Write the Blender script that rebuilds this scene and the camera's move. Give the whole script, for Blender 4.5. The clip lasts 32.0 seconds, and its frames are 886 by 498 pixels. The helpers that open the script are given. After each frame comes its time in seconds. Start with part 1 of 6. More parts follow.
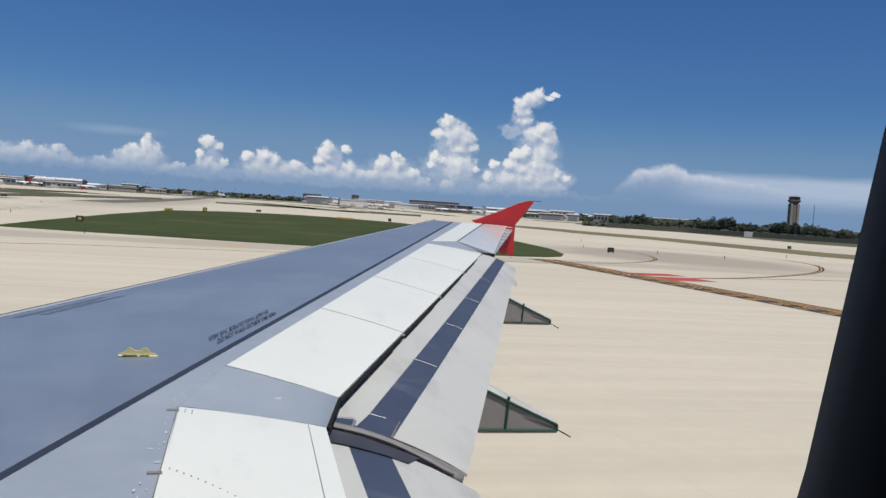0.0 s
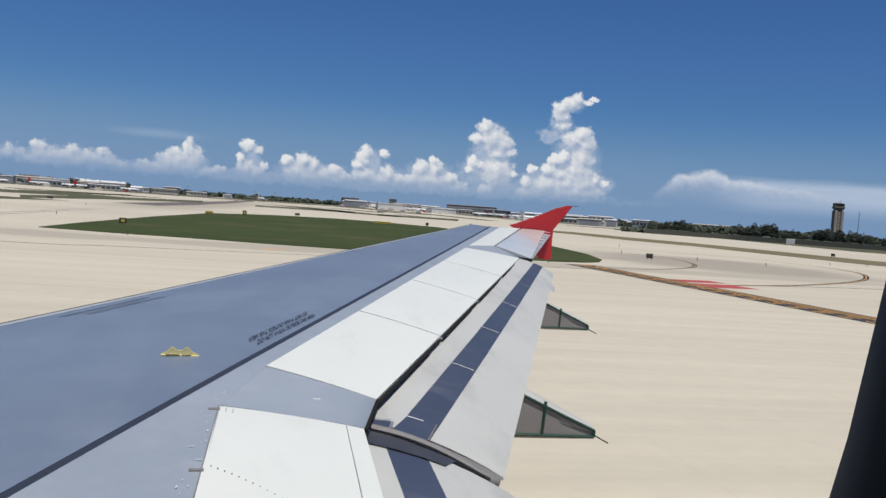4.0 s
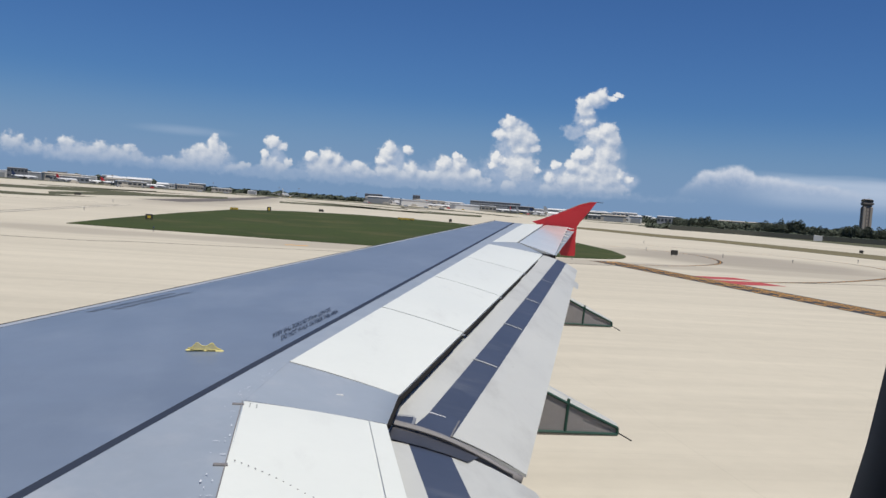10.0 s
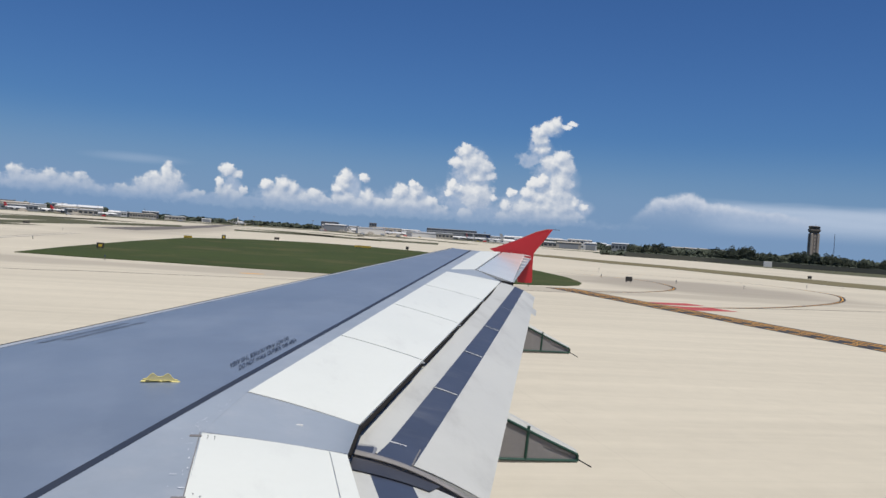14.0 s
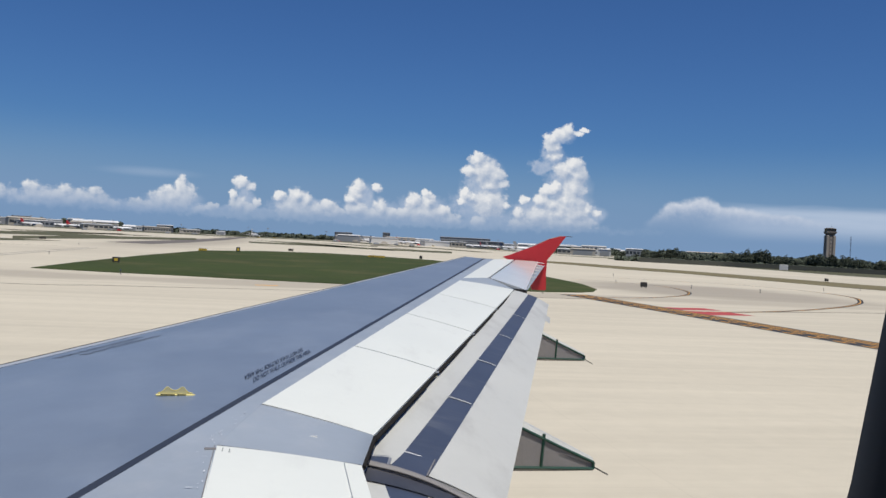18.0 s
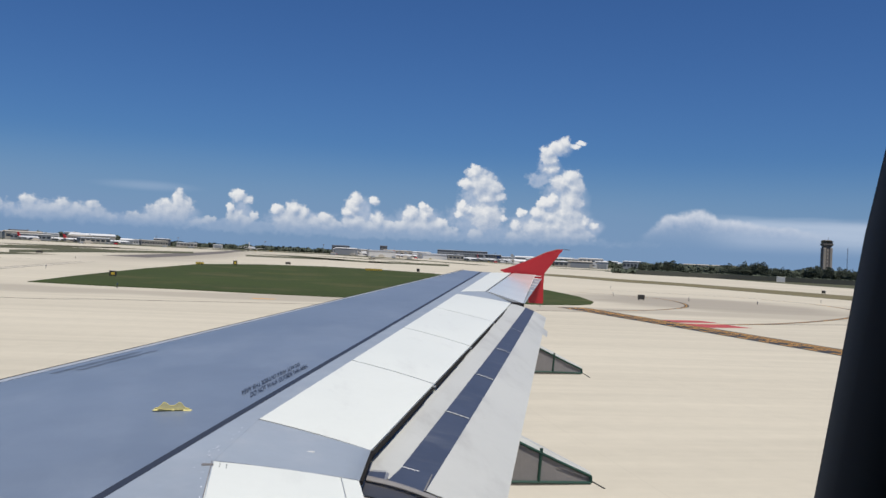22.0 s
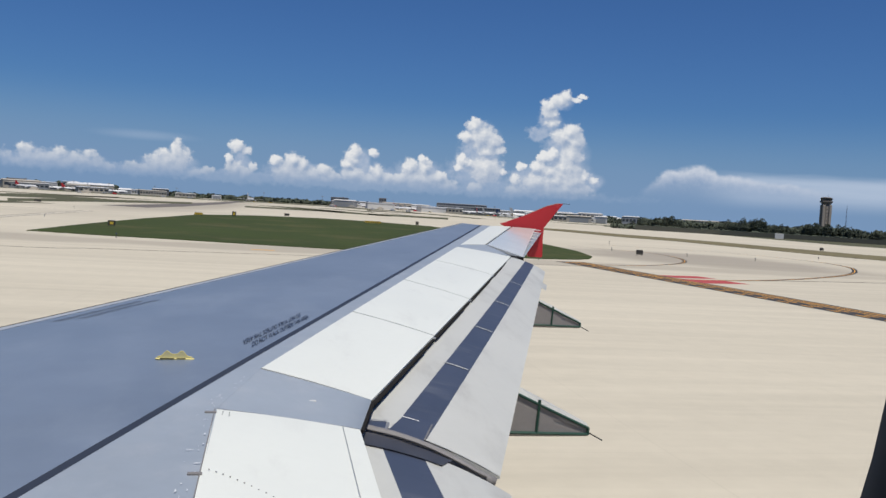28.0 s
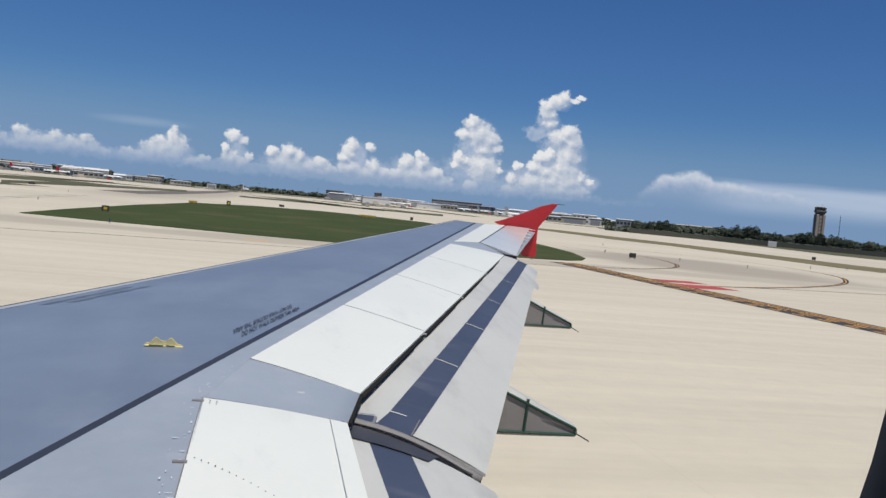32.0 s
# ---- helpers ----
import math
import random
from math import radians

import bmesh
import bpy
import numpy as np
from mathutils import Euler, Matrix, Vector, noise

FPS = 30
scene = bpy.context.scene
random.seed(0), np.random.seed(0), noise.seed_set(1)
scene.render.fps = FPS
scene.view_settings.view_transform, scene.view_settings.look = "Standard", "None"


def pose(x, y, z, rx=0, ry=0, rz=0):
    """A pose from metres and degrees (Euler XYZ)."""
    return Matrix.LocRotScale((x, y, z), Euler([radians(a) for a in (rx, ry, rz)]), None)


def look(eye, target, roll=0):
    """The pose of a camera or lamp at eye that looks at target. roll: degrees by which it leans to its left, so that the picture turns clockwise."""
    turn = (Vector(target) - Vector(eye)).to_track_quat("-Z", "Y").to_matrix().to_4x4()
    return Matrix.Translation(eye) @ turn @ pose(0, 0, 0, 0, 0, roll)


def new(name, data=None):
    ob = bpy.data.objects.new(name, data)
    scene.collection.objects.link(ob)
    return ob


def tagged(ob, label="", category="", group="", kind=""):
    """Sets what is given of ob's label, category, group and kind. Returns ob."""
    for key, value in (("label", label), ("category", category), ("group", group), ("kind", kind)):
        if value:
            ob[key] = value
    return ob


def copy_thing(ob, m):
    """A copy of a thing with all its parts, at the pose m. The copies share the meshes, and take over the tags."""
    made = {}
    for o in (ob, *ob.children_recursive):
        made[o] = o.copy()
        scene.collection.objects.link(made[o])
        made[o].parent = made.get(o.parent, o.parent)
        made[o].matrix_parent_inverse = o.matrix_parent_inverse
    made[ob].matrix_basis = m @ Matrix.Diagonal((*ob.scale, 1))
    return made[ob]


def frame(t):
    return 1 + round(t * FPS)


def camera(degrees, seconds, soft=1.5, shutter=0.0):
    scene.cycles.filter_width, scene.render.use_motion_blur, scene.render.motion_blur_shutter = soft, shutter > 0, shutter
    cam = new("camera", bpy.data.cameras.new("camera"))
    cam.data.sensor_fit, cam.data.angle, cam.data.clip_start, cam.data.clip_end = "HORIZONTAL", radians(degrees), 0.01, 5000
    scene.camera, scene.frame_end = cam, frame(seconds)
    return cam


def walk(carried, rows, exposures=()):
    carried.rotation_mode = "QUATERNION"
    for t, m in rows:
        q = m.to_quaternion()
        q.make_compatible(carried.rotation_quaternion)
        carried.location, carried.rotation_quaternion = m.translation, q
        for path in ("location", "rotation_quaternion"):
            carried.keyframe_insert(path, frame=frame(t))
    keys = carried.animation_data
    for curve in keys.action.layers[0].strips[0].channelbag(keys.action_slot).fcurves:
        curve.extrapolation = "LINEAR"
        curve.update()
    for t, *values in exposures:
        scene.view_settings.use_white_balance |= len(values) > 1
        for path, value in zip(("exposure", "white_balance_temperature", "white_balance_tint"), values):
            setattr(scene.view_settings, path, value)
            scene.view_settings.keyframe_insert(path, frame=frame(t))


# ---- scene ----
SPAN = 32.0
cam = camera(54.0, SPAN, soft=1.5)


SEAT = Vector((0.0, 0.0, 4.353))
# the aircraft stands a little nose-down and wing-up on its gear
LEAN = Matrix.Translation(SEAT) @ pose(0, 0, 0, 0.33, -0.35, 0) @ Matrix.Translation(-SEAT)


def row(t, x, y, z, yaw, pitch, roll):
    a, b = radians(yaw), radians(pitch)
    eye = Vector((x, y, z))
    return t, LEAN @ look(eye, eye + Vector((-math.sin(a) * math.cos(b), math.cos(a) * math.cos(b), math.sin(b))), roll)


def level(x, y):
    """A place of the plan as drawn from the leaning cabin, on level ground."""
    w = LEAN.to_3x3() @ Vector((x, y, -SEAT.z))
    k = SEAT.z / max(-w.z, math.hypot(w.x, w.y) * SEAT.z / 1650)
    return w.x * k, w.y * k


def levelled(points):
    return [level(*p) for p in points]


PATH = [
    (0, 0.0175, 0.0217, 4.3535, -12.95, -3.04, 3.40),
    (0.5, 0.0118, 0.0271, 4.3543, -12.55, -3.69, 3.84),
    (1, 0.0063, 0.0245, 4.3512, -11.54, -3.99, 4.11),
    (1.5, 0.0069, -0.0013, 4.3610, -10.83, -3.60, 3.41),
    (2, 0.0140, 0.0152, 4.3553, -10.67, -3.34, 3.36),
    (2.5, 0.0054, 0.0084, 4.3528, -10.76, -3.28, 3.79),
    (3, 0.0108, 0.0160, 4.3556, -10.46, -3.18, 4.06),
    (3.5, 0.0091, 0.0085, 4.3495, -10.53, -2.98, 3.61),
    (5.5, 0.0095, 0.0120, 4.3508, -10.29, -2.76, 4.48),
    (6, 0.0089, 0.0074, 4.3559, -10.13, -2.66, 4.28),
    (6.5, 0.0186, 0.0163, 4.3527, -10.00, -2.50, 4.08),
    (7, 0.0136, 0.0130, 4.3557, -10.20, -2.44, 4.35),
    (7.5, 0.0062, 0.0066, 4.3600, -10.88, -2.52, 4.56),
    (8, 0.0147, 0.0099, 4.3543, -11.12, -2.05, 4.12),
    (8.5, 0.0172, 0.0137, 4.3529, -11.34, -2.00, 4.01),
    (9, 0.0112, 0.0076, 4.3534, -10.52, -2.55, 4.13),
    (9.5, 0.0140, 0.0125, 4.3547, -9.14, -3.17, 4.03),
    (10, 0.0118, 0.0103, 4.3505, -8.97, -3.24, 3.73),
    (10.5, 0.0136, 0.0149, 4.3505, -10.43, -2.93, 4.04),
    (11, -0.0025, 0.0253, 4.3497, -13.63, -2.65, 4.53),
    (11.5, -0.0014, 0.0129, 4.3474, -13.71, -2.37, 3.60),
    (12, -0.0021, 0.0207, 4.3498, -12.81, -2.19, 3.52),
    (12.5, -0.0100, 0.0026, 4.3542, -11.93, -1.83, 3.64),
    (13, -0.0040, 0.0128, 4.3477, -11.95, -1.56, 3.59),
    (13.5, -0.0138, -0.0030, 4.3519, -11.79, -1.25, 3.70),
    (14, -0.0041, 0.0119, 4.3500, -11.70, -1.25, 3.60),
    (14.5, -0.0040, 0.0062, 4.3551, -11.45, -1.13, 3.70),
    (16.5, 0.0019, -0.0032, 4.3527, -11.03, -0.75, 2.33),
    (17, 0.0058, 0.0022, 4.3462, -10.83, -0.63, 2.32),
    (17.5, 0.0014, -0.0012, 4.3513, -10.74, -0.69, 2.46),
    (18, 0.0057, 0.0056, 4.3540, -10.77, -0.73, 2.61),
    (18.5, 0.0074, 0.0045, 4.3462, -10.57, -0.46, 2.57),
    (19, -0.0001, 0.0025, 4.3467, -10.61, -0.33, 2.70),
    (19.5, -0.0014, -0.0054, 4.3498, -10.72, -0.24, 2.58),
    (20, 0.0002, -0.0003, 4.3557, -10.99, -0.39, 2.74),
    (20.5, -0.0029, 0.0012, 4.3474, -11.47, -0.44, 2.73),
    (21, 0.0060, -0.0005, 4.3546, -11.41, -0.36, 2.41),
    (21.5, -0.0035, -0.0147, 4.3613, -11.11, -0.07, 2.17),
    (22, 0.0049, -0.0076, 4.3627, -10.91, 0.13, 2.49),
    (22.5, -0.0049, -0.0130, 4.3513, -10.88, 0.34, 2.35),
    (23, 0.0002, -0.0080, 4.3572, -10.46, -0.08, 2.73),
    (23.5, -0.0125, -0.0154, 4.3403, -9.88, -0.16, 3.02),
    (24, 0.0001, -0.0076, 4.3536, -10.05, -0.75, 3.01),
    (24.5, -0.0036, 0.0041, 4.3545, -10.80, -1.72, 2.99),
    (25, 0.0006, 0.0028, 4.3498, -10.73, -1.48, 2.93),
    (25.5, -0.0138, -0.0109, 4.3479, -10.77, -1.43, 3.05),
    (26, -0.0027, 0.0046, 4.3540, -10.78, -2.61, 2.63),
    (26.5, -0.0087, 0.0012, 4.3543, -10.41, -3.00, 2.71),
    (28.5, -0.0078, -0.0033, 4.3590, -11.47, -2.99, 2.98),
    (29, 0.0079, 0.0125, 4.3502, -11.20, -3.34, 2.16),
    (29.5, -0.0044, -0.0096, 4.3543, -10.57, -3.24, 1.95),
    (30, -0.0028, -0.0065, 4.3563, -10.51, -3.14, 2.20),
    (30.5, -0.0114, -0.0074, 4.3574, -10.86, -3.29, 2.81),
    (31, -0.0107, -0.0054, 4.3523, -11.35, -3.57, 3.47),
    (31.5, -0.0163, -0.0052, 4.3452, -11.65, -3.33, 4.32),
    (32, -0.0060, 0.0038, 4.3549, -11.57, -3.14, 5.06),
]
walk(cam, [row(*r) for r in PATH], exposures=[(0.0, 0.04), (4.0, 0.05), (9.0, 0.08), (16.0, 0.1), (24.0, 0.1), (29.0, 0.06), (32.0, 0.06)])

# ---- world, sun ----
SUN_EL, SUN_AZ = 70.0, 165.0          # degrees; azimuth clockwise from +y
world = bpy.data.worlds.new("sky")
scene.world = world
world.use_nodes = True


def sun_way():
    e, a = radians(SUN_EL), radians(SUN_AZ)
    return Vector((math.sin(a) * math.cos(e), math.cos(a) * math.cos(e), math.sin(e)))


sun = new("sun", bpy.data.lights.new("sun", "SUN"))
sun.data.energy, sun.data.angle, sun.data.color = 4.0, radians(0.53), (1.0, 0.95, 0.86)
sun.matrix_world = look(sun_way() * 300, (0, 0, 0))


class Nodes:
    """Short-hand for building a node tree."""

    def __init__(self, tree):
        self.t = tree
        tree.nodes.clear()

    def n(self, kind, ins=None, **props):
        node = self.t.nodes.new(kind)
        if "operation" in props:
            node.operation = props["operation"]
        if "use_clamp" in props:
            node.use_clamp = props["use_clamp"]
        if "data_type" in props:
            node.data_type, node.blend_type = props["data_type"], props["blend_type"]
        if "interpolation_type" in props:
            node.interpolation_type = props["interpolation_type"]
        if "feature" in props:
            node.feature = props["feature"]
        if "node_tree" in props:
            node.node_tree = props["node_tree"]
        for k, v in (ins or {}).items():
            if isinstance(v, bpy.types.NodeSocket):
                self.t.links.new(v, node.inputs[k])
            else:
                node.inputs[k].default_value = v
        return node

    def m(self, op, a, b=None, c=None, clamp=False):
        ins = {0: a}
        if b is not None:
            ins[1] = b
        if c is not None:
            ins[2] = c
        return self.n("ShaderNodeMath", ins, operation=op, use_clamp=clamp).outputs[0]

    def v(self, op, a, b=None):
        ins = {0: a}
        if b is not None:
            ins[1] = b
        node = self.n("ShaderNodeVectorMath", ins, operation=op)
        return node.outputs["Value"] if op in ("LENGTH", "DOT_PRODUCT", "DISTANCE") else node.outputs[0]

    def mix(self, f, a, b, blend="MIX"):
        node = self.n("ShaderNodeMix", data_type="RGBA", blend_type=blend)
        for s, v in ((0, f), (6, a), (7, b)):
            if isinstance(v, bpy.types.NodeSocket):
                self.t.links.new(v, node.inputs[s])
            else:
                node.inputs[s].default_value = v if s == 0 else (*v, 1.0)[:4]
        return node.outputs[2]

    def step(self, x, lo, hi, a=0.0, b=1.0):
        return self.n("ShaderNodeMapRange", {0: x, 1: lo, 2: hi, 3: a, 4: b}, interpolation_type="SMOOTHSTEP").outputs[0]

    def noise(self, vec, scale, detail=4.0, rough=0.55):
        return self.n("ShaderNodeTexNoise", {"Vector": vec, "Scale": scale, "Detail": detail, "Roughness": rough}).outputs[0]


# Cumulus: centre of each lobe (azimuth, elevation) and its half sizes, in degrees.
WEST_BANK = [(-14.67, 1.68, 0.44, 0.44), (-14.36, 1.33, 0.73, 0.52), (-15.25, 1.07, 0.55, 0.33), (-13.35, 1.36, 0.87, 0.41), (-12.94, 1.76, 0.33, 0.3), (-12.57, 1.24, 0.51, 0.37),
             (-11.89, 1.45, 0.8, 0.48), (-11.21, 1.74, 0.36, 0.3), (-10.84, 1.31, 0.65, 0.33), (-10.06, 1.12, 0.36, 0.22), (-16.4, 1.3, 0.8, 0.4), (-17.6, 1.5, 0.7, 0.5)]
HEAP = [(-8.33, 1.18, 0.8, 0.3), (-7.35, 1.56, 0.65, 0.41), (-6.69, 1.81, 0.62, 0.52), (-6.11, 2.41, 0.4, 0.56), (-5.81, 1.9, 0.47, 0.59), (-6.5, 1.4, 1.02, 0.33), (-4.86, 1.1, 0.65, 0.19), (-4.31, 1.27, 0.44, 0.19)]
CRESCENT = [(-2.5, 2.92, 0.4, 0.3), (-1.9, 2.71, 0.33, 0.22), (-2.93, 2.18, 0.22, 0.3), (-2.58, 1.51, 0.47, 0.41), (-2.01, 1.33, 0.44, 0.33), (-1.46, 1.68, 0.25, 0.26)]
MIDDLE = [(-0.09, 2.2, 0.33, 0.26), (0.65, 1.54, 0.76, 0.59), (1.09, 2.3, 0.47, 0.44), (1.6, 2.07, 0.33, 0.48), (1.02, 1.31, 0.87, 0.44), (2.29, 1.41, 0.62, 0.41), (3.03, 1.78, 0.4, 0.33), (3.45, 1.43, 0.65, 0.33)]
EAST_BANK = [(5.06, 3.07, 0.33, 0.44), (4.86, 2.61, 0.47, 0.41), (4.55, 2.27, 0.33, 0.26), (6.21, 3.09, 0.29, 0.3), (5.02, 1.62, 0.62, 0.41), (5.96, 1.38, 0.91, 0.37), (6.49, 1.74, 0.4, 0.48),
             (7.1, 1.47, 0.51, 0.33), (7.8, 1.47, 0.69, 0.33), (8.69, 2.33, 0.4, 0.48), (9.52, 2.93, 0.29, 0.19), (9.62, 2.34, 0.4, 0.48), (9.47, 1.55, 0.98, 0.56), (10.58, 1.75, 0.47, 0.33), (11.16, 1.3, 0.62, 0.33)]
TOWER_WEST = [(12.76, 5.3, 0.47, 0.37), (12.31, 4.54, 0.44, 0.3), (13.24, 4.59, 0.76, 0.63), (13.92, 4.25, 0.58, 0.56), (14.5, 3.79, 0.33, 0.26), (13.58, 3.68, 0.55, 0.33), (12.01, 3.05, 0.22, 0.3),
              (12.32, 2.84, 0.47, 0.22), (11.85, 2.56, 0.29, 0.22), (13.64, 2.45, 0.87, 0.74), (12.95, 1.2, 0.44, 0.3), (14.76, 2.32, 0.22, 0.19)]
TOWER_EAST = [(19.01, 5.19, 0.51, 0.41), (18.52, 4.81, 0.58, 0.41), (19.3, 4.61, 0.51, 0.56), (19.19, 3.73, 0.62, 0.89), (18.87, 2.76, 0.73, 0.89), (19.27, 2.04, 0.73, 0.67), (17.55, 3.48, 0.51, 0.33),
              (17.95, 3.68, 0.33, 0.3), (17.03, 2.83, 0.4, 0.3), (17.64, 2.52, 0.47, 0.33), (15.92, 2.78, 0.25, 0.22), (15.6, 1.88, 0.33, 0.33), (18.18, 1.95, 0.87, 0.52), (16.9, 1.75, 0.69, 0.48),
              (20.06, 2.33, 0.29, 0.3), (20.66, 2.1, 0.25, 0.22), (18.75, 1.43, 1.53, 0.44), (15.81, 1.25, 0.69, 0.33)]
PLUME = [(18.15, 7.13, 0.51, 0.33), (17.5, 6.75, 0.4, 0.37), (18.61, 7.44, 0.25, 0.33), (19.17, 7.2, 0.33, 0.15), (19.6, 7.43, 0.29, 0.11), (17.64, 6.27, 0.4, 0.3), (17.77, 5.73, 0.4, 0.22)]


# The shaded bodies behind the bright lobes.
BODIES = [(-13.5, 1.25, 3.2, 0.55), (-6.6, 1.5, 1.7, 0.75), (-2.2, 1.7, 0.7, 0.9), (1.5, 1.5, 2.4, 0.7), (3.5, 1.3, 1.5, 0.45), (6.0, 1.6, 2.0, 0.8), (9.3, 1.8, 1.9, 0.9), (5.3, 2.5, 0.8, 0.9),
          (13.2, 3.7, 1.3, 1.7), (13.0, 2.2, 1.9, 1.2), (13.8, 1.3, 2.2, 0.7), (18.7, 3.6, 1.4, 1.9), (18.2, 2.1, 2.6, 1.1), (16.5, 1.9, 1.6, 0.9), (20.3, 2.0, 1.0, 0.7), (18.1, 6.9, 0.9, 0.5), (17.6, 5.8, 0.7, 0.8),
          (16.9, 5.0, 0.8, 0.45), (3.0, 1.0, 20.0, 0.42)]


def body_density(k, p):
    """Soft thickness of the shaded cloud bodies."""
    bend = k.n("ShaderNodeTexNoise", {"Vector": p, "Scale": 1.3, "Detail": 5.0, "Roughness": 0.6}).outputs[1]
    q = k.v("ADD", p, k.v("MULTIPLY", k.v("SUBTRACT", bend, (0.5, 0.5, 0.5)), (1.3, 1.0, 0.0)))
    total = None
    for la, le, lw, lh in BODIES:
        r = k.v("LENGTH", k.v("MULTIPLY", k.v("SUBTRACT", q, (la, le, 0.0)), (1 / lw, 1 / lh, 0.0)))
        d = k.m("SUBTRACT", 1.0, r)
        total = d if total is None else k.m("SMOOTH_MAX", total, d, 0.2)
    return k.m("ADD", total, k.m("MULTIPLY_ADD", k.noise(p, 2.6, 5.0, 0.6), 0.6, -0.3))


def cloud_density():
    """A node group: from azimuth and elevation in degrees to the thickness of the cumulus there."""
    tree = bpy.data.node_groups.new("cumulus", "ShaderNodeTree")
    tree.interface.new_socket("P", in_out="INPUT", socket_type="NodeSocketVector")
    tree.interface.new_socket("D", in_out="OUTPUT", socket_type="NodeSocketFloat")
    k = Nodes(tree)
    p = k.n("NodeGroupInput").outputs[0]
    half = (0.5, 0.5, 0.5)
    broad = k.n("ShaderNodeTexNoise", {"Vector": p, "Scale": 1.5, "Detail": 2.0}).outputs[1]
    small = k.n("ShaderNodeTexNoise", {"Vector": p, "Scale": 4.5, "Detail": 4.0, "Roughness": 0.62}).outputs[1]
    q = k.v("ADD", p, k.v("MULTIPLY", k.v("SUBTRACT", broad, half), (0.40, 0.34, 0.0)))
    q = k.v("ADD", q, k.v("MULTIPLY", k.v("SUBTRACT", small, half), (0.34, 0.30, 0.0)))
    total = None
    for bank, s in ((WEST_BANK, 0.54), (HEAP, 0.7), (CRESCENT, 0.9), (MIDDLE, 0.9), (EAST_BANK, 1.0), (TOWER_WEST, 1.0), (TOWER_EAST, 1.0), (PLUME, 0.85)):
        for la, le, lw, lh in bank:
            r = k.v("LENGTH", k.v("MULTIPLY", k.v("SUBTRACT", q, (la, le, 0.0)), (0.66 / lw, 0.66 / lh, 0.0)))
            d = k.m("MULTIPLY_ADD", r, -s, s)
            total = d if total is None else k.m("SMOOTH_MAX", total, d, 0.16)
    billow = k.n("ShaderNodeTexVoronoi", {"Vector": q, "Scale": 2.5}, feature="SMOOTH_F1").outputs["Distance"]
    fine = k.noise(p, 3.2, 5.0, 0.6)
    rough = k.m("ADD", k.m("MULTIPLY_ADD", fine, 0.6, -0.31), k.m("MULTIPLY_ADD", billow, -0.42, 0.17))
    out = k.m("ADD", total, rough)
    k.n("NodeGroupOutput", {0: out})
    return tree


